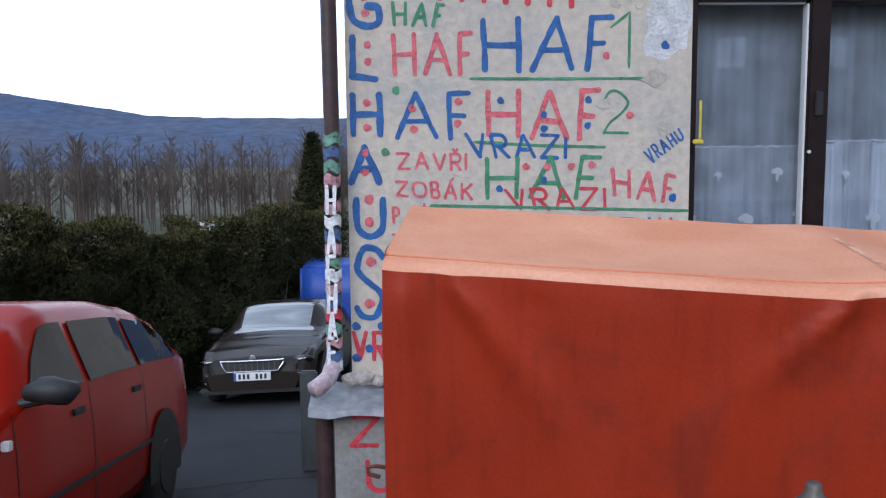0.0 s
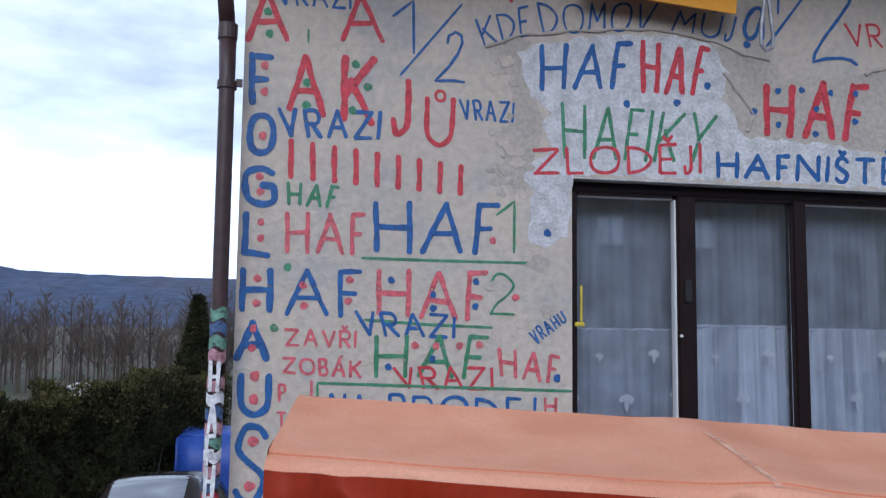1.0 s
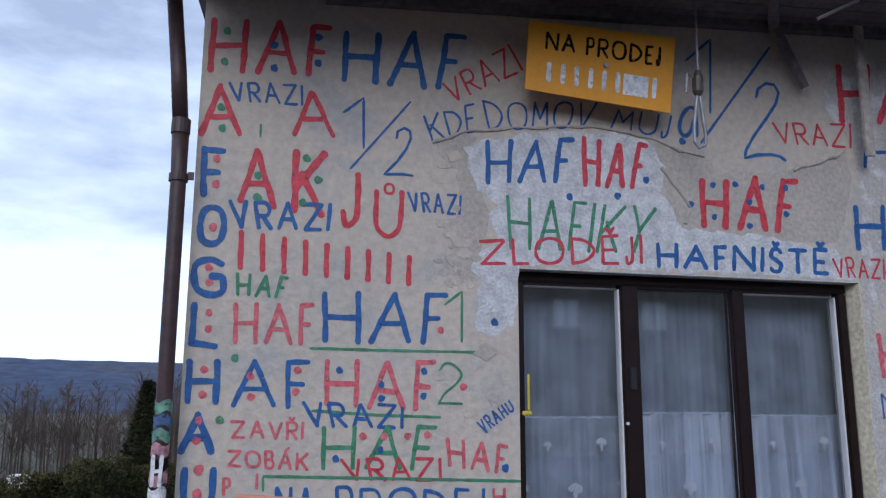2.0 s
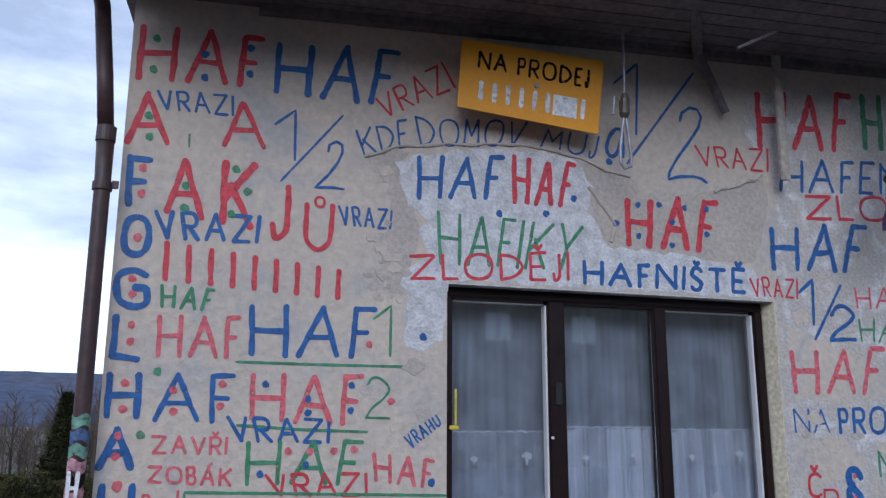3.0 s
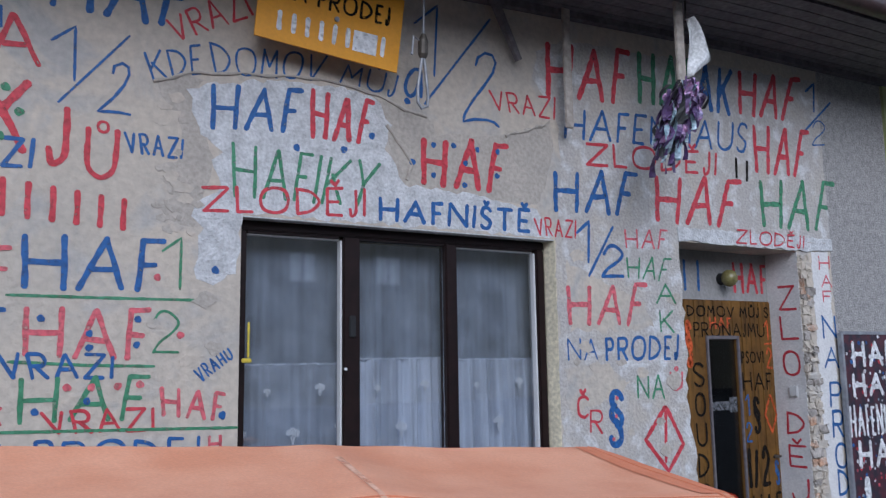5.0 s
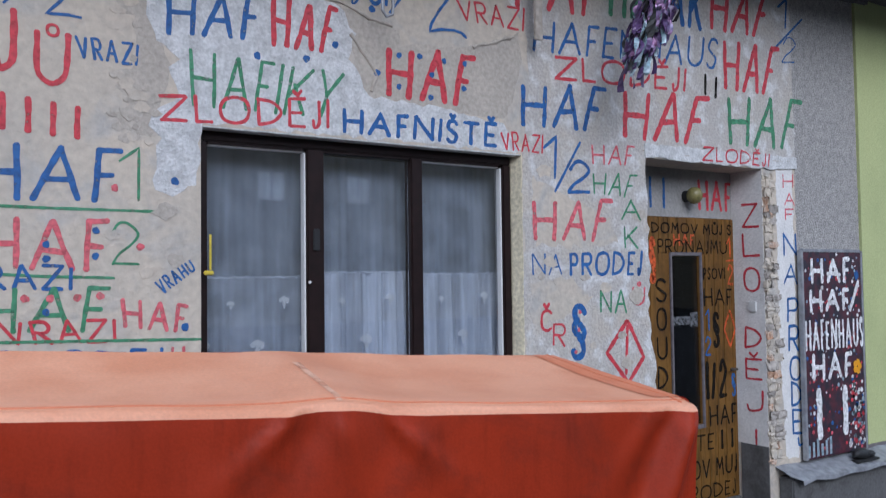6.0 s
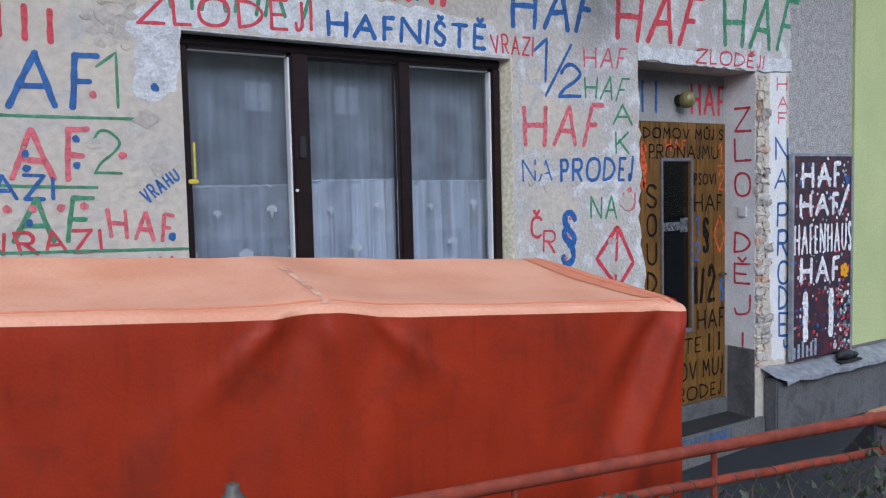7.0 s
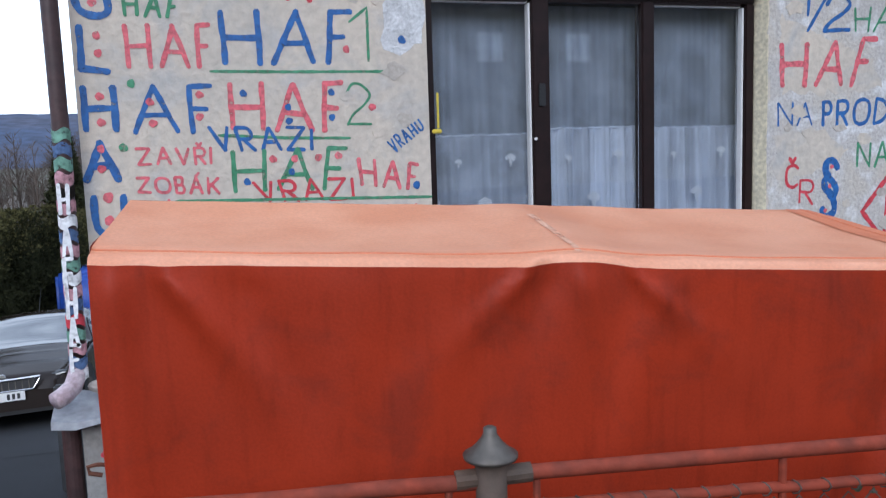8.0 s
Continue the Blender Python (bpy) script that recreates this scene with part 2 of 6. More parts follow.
WOOD = surf("door_boards", (0.185, 0.090, 0.019), (0.065, 0.030, 0.008), 5, 0.6, grain=28, bump=0.15, fine=0.12, streaks=0.6, spec=0.25)
DARK_WOOD = surf("dark_timber", (0.13, 0.115, 0.125), (0.19, 0.17, 0.17), 7, 0.85, grain=30, bump=0.4)
PALE_WOOD = surf("weathered_lath", (0.44, 0.39, 0.34), (0.30, 0.26, 0.22), 9, 0.85, grain=30, bump=0.3)
SHEET = surf("zinc_sheet", (0.33, 0.34, 0.36), (0.20, 0.20, 0.22), 9, 0.55, 0.4, grain=20, bump=0.2)
PIPE = surf("brown_pipe", (0.055, 0.027, 0.025), (0.032, 0.018, 0.018), 8, 0.5, grain=30, bump=0.15)
RAIL = surf("faded_red_rail", (0.235, 0.043, 0.022), (0.12, 0.036, 0.024), 18, 0.75, grain=40, bump=0.25, fine=0.2, spec=0.2)
RAIL_CAP = surf("orange_brown_cap", (0.36, 0.17, 0.075), (0.22, 0.10, 0.05), 12, 0.8, grain=60, bump=0.3)
RUST_POST = surf("rusty_post", (0.085, 0.058, 0.042), (0.12, 0.062, 0.035), 14, 0.7, 0.2, grain=45, bump=0.25)
RUST = surf("rust", (0.16, 0.055, 0.025), (0.07, 0.03, 0.02), 12, 0.85, grain=60, bump=0.4)
DULL_METAL = surf("dull_metal", (0.115, 0.100, 0.085), (0.065, 0.055, 0.046), 12, 0.55, 0.5, grain=40, bump=0.2)
SIGN_YELLOW = surf("yellow_sign", (0.78, 0.34, 0.006), (0.70, 0.30, 0.006), 4, 0.45, grain=60, bump=0.03, fine=0.05)
STRAP_YELLOW = surf("yellow_strap", (0.66, 0.52, 0.05), None, 30, 0.6)
TARP_HEM = surf("orange_hem", (0.58, 0.19, 0.09), (0.50, 0.14, 0.06), 9.0, 0.55, grain=160, bump=0.12, fine=0.08, dist=0.004)
TARP_SEAM = surf("worn_pale_seam", (0.68, 0.40, 0.27), (0.62, 0.30, 0.18), 20, 0.6, fine=0.05, gaps=0.7, gap_scale=30)
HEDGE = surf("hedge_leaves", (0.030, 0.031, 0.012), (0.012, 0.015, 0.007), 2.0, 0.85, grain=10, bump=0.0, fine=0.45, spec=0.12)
# brownish tips, lightened as well for the hedge's lit top
HEDGE_TIP = surf("lit_hedge_tips", (0.090, 0.082, 0.030), (0.050, 0.042, 0.017), 2.0, 0.85, grain=10, bump=0.0, fine=0.4, spec=0.12)
IVY = surf("ivy_leaf", (0.026, 0.038, 0.017), (0.13, 0.15, 0.085), 34, 0.6, grain=50, bump=0.1, island=0.3)
TWIG = surf("bare_twigs", (0.072, 0.052, 0.040), (0.10, 0.072, 0.055), 0.3, 0.9, grain=4, bump=0)
GRASS = surf("field_grass", (0.048, 0.058, 0.024), (0.072, 0.054, 0.036), 0.03, 0.95, grain=1.2, bump=0.2, amount=1.0, spread=(0.40, 0.56))
# the blue-grey of distance haze is mixed into the slope's own colour
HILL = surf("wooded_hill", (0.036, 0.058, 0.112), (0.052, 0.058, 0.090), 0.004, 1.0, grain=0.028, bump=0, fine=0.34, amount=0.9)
BLUE_TARP = surf("blue_tarpaulin", (0.02, 0.07, 0.36), (0.015, 0.05, 0.26), 6, 0.5, grain=30, bump=0.2)
RUBBER = surf("rubber", (0.02, 0.02, 0.021), None, 20, 0.8, grain=80, bump=0.3)
BLACK_PLASTIC = surf("black_plastic", (0.014, 0.0145, 0.016), None, 12, 0.6, grain=80, bump=0.05)
CAR_RED = surf("red_car_paint", (0.31, 0.0095, 0.003), (0.27, 0.008, 0.003), 3, 0.2, 0.0, grain=200, bump=0, fine=0.02, spec=0.10)
CAR_BROWN = surf("brown_car_paint", (0.022, 0.016, 0.0135), (0.018, 0.013, 0.011), 3, 0.2, 0.05, grain=200, bump=0, fine=0.02, spec=0.28)
CHROME = surf("chrome", (0.75, 0.75, 0.76), None, 6, 0.12, 1.0, bump=0)
CAR_GLASS = glass_mat("car_glass", (0.08, 0.09, 0.09), 0.10, ior=1.30)
DOOR_GLASS = glass_mat("door_glass", (0.62, 0.65, 0.74), 0.05)
WINDSCREEN = glass_mat("windscreen_glass", (0.25, 0.27, 0.28), 0.36)
TAIL_RED = surf("tail_lamp_red", (0.20, 0.008, 0.008), None, 8, 0.2, bump=0)
PALE_PINK = surf("chalky_pink_paint", (0.52, 0.27, 0.30), None, 14, 0.7, gaps=0.3)
ELBOW = surf("pale_smeared_paint", (0.50, 0.42, 0.44), (0.26, 0.15, 0.17), 18, 0.7)
PALE_GREEN = surf("chalky_green_paint", (0.16, 0.32, 0.24), None, 14, 0.7, gaps=0.3)
GREY_BLUE = surf("chalky_blue_paint", (0.08, 0.14, 0.28), None, 14, 0.7, gaps=0.3)
# colour of what the door glass reflects; no cloth hangs there
PANE_GREY = surf("pane_reflection_grey", (0.20, 0.215, 0.27), (0.11, 0.12, 0.15), 5, 0.9)
STICKER = surf("torn_sticker", (0.14, 0.145, 0.155), (0.05, 0.052, 0.06), 40, 0.7, gaps=0.5)
STEP_STONE = surf("worn_step_concrete", (0.13, 0.126, 0.12), (0.08, 0.078, 0.076), 7, 0.9, grain=60, bump=0.3)
LAMP_GLASS = surf("yellowed_globe", (0.24, 0.215, 0.085), (0.15, 0.13, 0.05), 12, 0.25, grain=40, bump=0.02)
POSTER_DARK = surf("poster_dark", (0.018, 0.016, 0.028), (0.13, 0.014, 0.022), 16, 0.6, grain=30, bump=0.05)
FABRIC_WHITE = surf("white_plastic_bag", (0.72, 0.72, 0.72), (0.5, 0.5, 0.48), 16, 0.5)
TINSEL = surf("purple_strips", (0.105, 0.055, 0.15), (0.03, 0.03, 0.07), 30, 0.35, 0.1, grain=60, bump=0.1, fine=0.4, island=0.3)
TINSEL_PALE = surf("pale_strips", (0.34, 0.42, 0.48), (0.12, 0.26, 0.30), 25, 0.35, 0.1, grain=60, bump=0.1, fine=0.4)
FOIL = surf("foil_strips", (0.38, 0.19, 0.36), (0.08, 0.18, 0.25), 25, 0.35, 0.4, grain=60, bump=0.1, fine=0.4)
GREY_PLASTIC = surf("grey_board", (0.065, 0.07, 0.075), (0.045, 0.048, 0.05), 6, 0.6, grain=60, bump=0.1)


# ---- helpers for meshes ----
def link(name, bm, mat, smooth=False):
    me = bpy.data.meshes.new(name)
    bmesh.ops.recalc_face_normals(bm, faces=bm.faces)
    bm.to_mesh(me)
    bm.free()
    me.materials.append(mat)
    if smooth:
        for p in me.polygons:
            p.use_smooth = True
    return new(name, me)


def part(name, bm, mat, parent, label="", smooth=False):
    ob = link(name, bm, mat, smooth)
    ob.parent = parent
    return tagged(ob, label) if label else ob


def thing(name, label, category, kind="", group="", m=None):
    ob = new(name)
    if m is not None:
        ob.matrix_world = m
    return tagged(ob, label, category, group, kind)


def box(bm, x0, x1, y0, y1, z0, z1, bevel=0.0):
    g = bmesh.ops.create_cube(bm, size=1)["verts"]
    for v in g:
        v.co = Vector(((x0 + x1) / 2 + v.co.x * (x1 - x0), (y0 + y1) / 2 + v.co.y * (y1 - y0), (z0 + z1) / 2 + v.co.z * (z1 - z0)))
    if bevel:
        es = list({e for v in g for e in v.link_edges})
        bmesh.ops.bevel(bm, geom=es, offset=bevel, segments=2, affect="EDGES", clamp_overlap=True)
    return bm


def boxed(*a, bevel=0.0):
    return box(bmesh.new(), *a, bevel=bevel)


def tube(bm, pts, radii, sides=10, cap=True):
    pts = [Vector(p) for p in pts]
    if not hasattr(radii, "__len__"):
        radii = [radii] * len(pts)
    rings = []
    for i, p in enumerate(pts):
        d = (pts[min(i + 1, len(pts) - 1)] - pts[max(i - 1, 0)]).normalized()
        a = d.orthogonal().normalized() if i == 0 else (ref - d * ref.dot(d)).normalized()
        ref = a
        b = d.cross(a)
        rings.append([bm.verts.new(p + (a * math.cos(k * math.tau / sides) + b * math.sin(k * math.tau / sides)) * radii[i]) for k in range(sides)])
    for r0, r1 in zip(rings, rings[1:]):
        for k in range(sides):
            bm.faces.new((r0[k], r0[(k + 1) % sides], r1[(k + 1) % sides], r1[k]))
    if cap:
        bm.faces.new(rings[0][::-1])
        bm.faces.new(rings[-1])
    return bm


def tubed(pts, radii, sides=10):
    return tube(bmesh.new(), pts, radii, sides)


def lathe(profile, centre, axis="z", sides=24):
    bm = bmesh.new()
    rings = []
    for r, h in profile:
        ring = []
        for k in range(sides):
            c, s = r * math.cos(k * math.tau / sides), r * math.sin(k * math.tau / sides)
            ring.append(bm.verts.new(Vector(centre) + (Vector((c, s, h)) if axis == "z" else Vector((c, h, s)))))
        rings.append(ring)
    for a, b in zip(rings, rings[1:]):
        for k in range(sides):
            bm.faces.new((a[k], a[(k + 1) % sides], b[(k + 1) % sides], b[k]))
    bm.faces.new(rings[0])
    bm.faces.new(rings[-1])
    return bm


def sheet(rows, thick=0.0):
    bm = bmesh.new()
    vs = [[bm.verts.new(p) for p in r] for r in rows]
    for a, b in zip(vs, vs[1:]):
        for i in range(len(a) - 1):
            bm.faces.new((a[i], a[i + 1], b[i + 1], b[i]))
    if thick:
        bmesh.ops.recalc_face_normals(bm, faces=bm.faces)
        bmesh.ops.solidify(bm, geom=bm.faces[:], thickness=thick)
    return bm


def slab(outline, y0, y1, rag=0.012, step=0.035, seed=0):
    """An irregular plate on the front wall: outline in x and z, from y0 (front) to y1."""
    rnd = random.Random(seed)
    pts = []
    for (a, b), (c, d) in zip(outline, outline[1:] + outline[:1]):
        n = max(1, int(math.hypot(c - a, d - b) / step))
        for k in range(n):
            pts.append((a + (c - a) * k / n + rnd.uniform(-rag, rag), b + (d - b) * k / n + rnd.uniform(-rag, rag)))
    bm = bmesh.new()
    cx, cz = sum(p[0] for p in pts) / len(pts), sum(p[1] for p in pts) / len(pts)
    front = [bm.verts.new((x + (cx - x) * 0.004, y0, z + (cz - z) * 0.004)) for x, z in pts]
    back = [bm.verts.new((x, y1, z)) for x, z in pts]
    f = bm.faces.new(front)
    for i in range(len(pts)):
        j = (i + 1) % len(pts)
        bm.faces.new((front[i], front[j], back[j], back[i]))
    return bm


def pebble(c, r, seed):
    bm = bmesh.new()
    bmesh.ops.create_icosphere(bm, subdivisions=2, radius=1)
    for v in bm.verts:
        k = 1 + 0.35 * noise.noise(v.co * 1.4 + Vector((seed, seed * 2, 0)))
        v.co = Vector(c) + Vector((v.co.x * r[0], v.co.y * r[1], v.co.z * r[2])) * k
    return bm


# ---- painted letters: brush strokes spaced as the built-in font is ----
GLYPHS = {}


def glyph(ch):
    """The width of a character of the built-in font."""
    if ch not in GLYPHS:
        cu = bpy.data.curves.new("glyph", "FONT")
        cu.body, cu.resolution_u = ch, 2
        ob = new("glyph", cu)
        bpy.context.view_layer.update()
        me = bpy.data.meshes.new_from_object(ob.evaluated_get(bpy.context.evaluated_depsgraph_get()))
        wide = [v.co.x for v in me.vertices]
        GLYPHS[ch] = max(wide) - min(wide)
        bpy.data.objects.remove(ob)
        bpy.data.curves.remove(cu)
        bpy.data.meshes.remove(me)
    return GLYPHS[ch]


TALL = set("ŘÁŮĚŠÍČ")
# brush strokes of each character on a grid of 8 by 8, x then y; ~ marks a bent stroke
BRUSH = {
    "A": "00 48|48 80|23 63", "B": "00 08|~08 68 76 54 04|~04 64 82 60 00", "C": "~87 58 17 04 11 50 81", "D": "00 08|~08 57 84 51 00",
    "E": "08 00|08 88|04 64|00 80", "F": "08 00|08 88|04 64", "G": "~87 58 17 04 11 50 81 84|84 54", "H": "00 08|80 88|04 84", "I": "40 48",
    "J": "~88 83 71 40 10 02", "K": "00 08|88 03|25 80", "L": "08 00|00 80", "M": "00 18|18 43|43 78|78 80", "N": "00 08|08 80|80 88",
    "O": "~48 17 04 11 40 71 84 77 48", "P": "00 08|~08 68 86 64 04", "R": "00 08|~08 68 86 64 04|34 80", "S": "~87 68 28 06 15 44 73 82 60 20 01",
    "T": "08 88|48 40", "U": "~08 03 11 40 71 83 88", "V": "08 40|40 88", "Y": "08 44|88 44|44 40", "Z": "08 88|88 00|00 80",
    "2": "~06 28 58 86 64 22 00|00 80", "1": "05 48|48 40", "/": "00 88", "a": "~76 47 15 02 20 51 76|77 80", "o": "~48 17 04 11 40 71 84 77 48",
    "§": "~77 58 28 17 26 55 74 63 43|~36 15 24 53 71 50 20 11",
}
BARE = dict(zip("ŘÁŮĚŠÍČ", "RAUESIC"))
MARK = {"Á": "4a 6c", "Í": "4a 6c", "Ů": "~4c 3b 4a 5b 4c"}


def brush_paths(ch):
    """The strokes of a character, each a list of points from 0 to 1 and a flag for a bent one."""
    base, out = BARE.get(ch, ch), []
    for st in BRUSH[base].split("|"):
        pts = [(int(p[0]) / 8, int(p[1]) / 8 * (0.76 if ch in BARE else 1)) for p in st.strip("~").split()]
        out.append((pts, st[0] == "~"))
    if ch in BARE:
        for st in MARK.get(ch, "2c 4a|4a 6c").split("|"):
            out.append(([(int(p[0]) / 8, {"a": 0.85, "b": 0.925, "c": 1.0}[p[1]]) for p in st.strip("~").split()], st[0] == "~"))
    return out


def bent(pts, n=5):
    """A smooth line through the points."""
    q = [pts[0]] + list(pts) + [pts[-1]]
    if pts[0] == pts[-1]:
        q[0], q[-1] = pts[-2], pts[1]
    out = []
    for a, b, c, d in zip(q, q[1:], q[2:], q[3:]):
        for k in range(n):
            t = k / n
            out.append(tuple(0.5 * (2 * b[i] + (c[i] - a[i]) * t + (2 * a[i] - 5 * b[i] + 4 * c[i] - d[i]) * t * t + (3 * b[i] - a[i] - 3 * c[i] + d[i]) * t ** 3) for i in (0, 1)))
    return out + [tuple(pts[-1])]


def brushed(bm, line, width, place, lift, rnd):
    """One stroke of the brush along the line, with round ends and an uneven edge."""
    pts = [Vector(line[0])]
    for a, b in zip(line, line[1:]):
        a, b = Vector(a), Vector(b)
        n = max(1, int((b - a).length / 0.016))
        pts += [a.lerp(b, k / n) for k in range(1, n + 1)]
    if len(pts) < 2:
        return
    w, ph = width / 2, rnd.uniform(0, 9)
    d0, d1 = (pts[1] - pts[0]).normalized(), (pts[-1] - pts[-2]).normalized()
    rows = [(pts[0] - d0 * w * 0.75, 0.55, d0)]
    for i, p in enumerate(pts):
        d = (pts[min(i + 1, len(pts) - 1)] - pts[max(i - 1, 0)]).normalized()
        k = 1 + 0.10 * math.sin(ph + 60 * (p.x + p.y)) + rnd.uniform(-0.07, 0.07)
        rows.append((p + Vector((-d.y, d.x)) * w * 0.10 * math.sin(ph * 2 + 33 * (p.x - p.y)), k, d))
    rows.append((pts[-1] + d1 * w * 0.75, 0.5, d1))
    if (pts[0] - pts[-1]).length < 0.002:
        rows = rows[1:-1]
    prev = None
    for p, k, d in rows:
        cur = [bm.verts.new(place(p.x - d.y * w * k * e, p.y + d.x * w * k * e, lift)) for e in (1, -1)]
        if prev:
            bm.faces.new((prev[0], cur[0], cur[1], prev[1]))
        prev = cur


def word_mesh(text, bl, br, tr, tl, width, place, seed=0):
    """The text brushed into the quadrilateral bl br tr tl; place(u, v, lift) gives the point in space. The built-in font sets the spacing."""
    rnd = random.Random(seed)
    bm = bmesh.new()
    items = []
    pen, tall = 0.0, any(c in TALL for c in text)
    for ch in text:
        if ch == " ":
            pen += 0.32
            continue
        gw = glyph(ch)
        items.append((ch, pen, gw, (1.0 if ch in TALL or not tall else 0.78)))
        pen += gw + 0.13
    total = pen - 0.13
    size = math.hypot(tl[0] - bl[0], tl[1] - bl[1])
    wide = math.hypot(br[0] - bl[0], br[1] - bl[1])
    width = width or min(0.035, max(0.0115, (0.122 if size > 0.2 and bl[0] > 0.8 else 0.107) * size))
    for ch, x, gw, h in items:
        k, lean = rnd.uniform(-0.05, 0.03) if len(items) > 1 else 0, rnd.uniform(-0.03, 0.03)
        ix, iz = min(0.4, 0.5 * width * total / (wide * gw)), min(0.4, 0.5 * width / (size * h))

        def at(u, v):
            u, v = ix + u * (1 - 2 * ix), iz + v * (1 - 2 * iz)
            a = (x + gw * u + lean * (v - 0.5)) / total
            b = v * h * (1 + k)
            return tuple((bl[i] * (1 - a) + br[i] * a) * (1 - b) + (tl[i] * (1 - a) + tr[i] * a) * b for i in (0, 1))

        for j, (pts, curve) in enumerate(brush_paths(ch)):
            pts = [(u + rnd.uniform(-0.025, 0.025), v + rnd.uniform(-0.02, 0.02)) for u, v in pts] if not curve else pts
            brushed(bm, [at(*p) for p in (bent(pts) if curve else pts)], width * rnd.uniform(0.92, 1.06), place, 0.000007 * j, rnd)
    return bm


LETTER_Y = -0.0017
COUNT = [0]


def layer():
    """The next thin coat of paint lies over the last."""
    COUNT[0] += 1
    return 0.00004 * (COUNT[0] % 30)


def word(text, mat, bl, br, tr, tl, width=0.0, parent=None, place=None):
    y = LETTER_Y - layer()
    place = place or (lambda a, b, h=0: (a, y - h, b))
    if set(text) == {"|"}:
        mixed = lambda p, q, t: (p[0] + (q[0] - p[0]) * t, p[1] + (q[1] - p[1]) * t)
        n = len(text)
        for k in range(n):
            bm = bmesh.new()
            bar = (k + 0.22) / (n - 0.55 + 0.001) if n > 1 else 0.5
            line = [mixed(mixed(bl, br, bar), mixed(tl, tr, bar), v) for v in (0.06, 0.35, 0.65, 0.94)]
            brushed(bm, line, width or min(0.022, 0.42 * math.hypot(br[0] - bl[0], br[1] - bl[1]) / n), place, 0, random.Random(k))
            part("plain_bar", bm, mat, parent or wall_front)
        return None
    bm = word_mesh(text, bl, br, tr, tl, width, place, seed=COUNT[0])
    colour = mat.name.replace("_paint", "").replace("_", " ")
    return part("painted_word", bm, mat, parent or wall_front, "hand-painted %s letters" % colour)


def stroke(mat, pts, width, parent=None, y=None):
    lift = layer()
    y = LETTER_Y - lift if y is None else y
    bm = bmesh.new()
    rnd = random.Random(COUNT[0])
    path = [Vector(pts[0])]
    for a, b in zip(pts, pts[1:]):
        a, b = Vector(a), Vector(b)
        n = max(2, int((b - a).length / 0.02))
        path += [a.lerp(b, k / n) for k in range(1, n + 1)]
    prev = None
    for k, p in enumerate(path):
        d = (path[min(k + 1, len(path) - 1)] - path[max(k - 1, 0)]).normalized()
        w = width / 2 * (1 + rnd.uniform(-0.16, 0.16)) * (0.7 if k in (0, len(path) - 1) else 1)
        cur = [bm.verts.new((p.x - d.y * w * e, y, p.y + d.x * w * e)) for e in (1, -1)]
        if prev:
            bm.faces.new((prev[0], cur[0], cur[1], prev[1]))
        prev = cur
    return part("painted_line", bm, mat, parent or wall_front)


def dots(mat, centres, r, parent=None, y=None):
    y = LETTER_Y - 0.0014 if y is None else y
    rnd = random.Random(len(centres) * 7 + int(r * 1e4))
    for cx, cz in centres:
        bm = bmesh.new()
        ph = rnd.uniform(0, 6)
        bm.faces.new([bm.verts.new((cx + r * (1 + 0.13 * math.sin(2 * t + ph)) * math.cos(t), y, cz + r * (1 + 0.13 * math.sin(3 * t + ph)) * math.sin(t))) for t in [k * math.tau / 16 for k in range(16)]])
        part("painted_dot", bm, mat, parent or wall_front)


# ---- ground, one sheet from the yard to the horizon ----
def ground_z(x, y):
    drop = 0.176 * max(0.0, math.sqrt((y + 0.4) ** 2 + 0.3) + y + 0.4) / 2 if y < 60 else 0
    z = -0.02 - 0.035 * min(max(3.6 - x, -1.0), 8.0) - drop
    up = min(max((-y - 0.5) / 2.2, 0.0), 1.0)
    z += 0.2 * up * up * (3 - 2 * up)
    far = -11.0
    t = min(max((y - 18) / 45.0, 0.0), 1.0)
    t = t * t * (3 - 2 * t)
    return z * (1 - t) + far * t if y < 63 else far


def axis(near, step, far):
    out, v, s = [0.0], 0.0, step
    while v < far:
        s = step if v < near else s * 1.35
        v += s
        out.append(v)
    return out


xs = sorted({-v for v in axis(9, 0.6, 3400)} | set(axis(9, 0.6, 3400)))
ys = sorted({-v for v in axis(8, 0.6, 400)} | set(axis(16, 0.6, 3400)))
bm = sheet([[(x, y, ground_z(x, y) + 0.012 * noise.noise((x * 0.8, y * 0.8, 0))) for x in xs] for y in ys])
ground = tagged(link("ground", bm, ASPHALT, True), "dark grey asphalt yard falling away into grassy valley fields", "ground", kind="structure")
ground.data.materials.append(GRASS)
for p in ground.data.polygons:
    c = p.center
    if c.y > 17 or c.x < -12 or c.x > 30:
        p.material_index = 1
# cracks and seams in the asphalt
seam = thing("asphalt_seam", "thin dark tar seams across the asphalt yard", "road seam", kind="structure")
for pts in ([(-3.6, 2.9), (-2.9, 2.75), (-2.2, 2.95), (-1.6, 2.85)], [(-3.2, 1.6), (-2.6, 2.1), (-2.3, 2.8)], [(-3.0, 5.5), (-2.2, 5.2), (-1.6, 5.3)]):
    rows = [[(x, y - 0.012, ground_z(x, y) + 0.016) for x, y in pts], [(x, y + 0.012, ground_z(x, y) + 0.016) for x, y in pts]]
    part("seam", sheet(rows), RUBBER, seam)

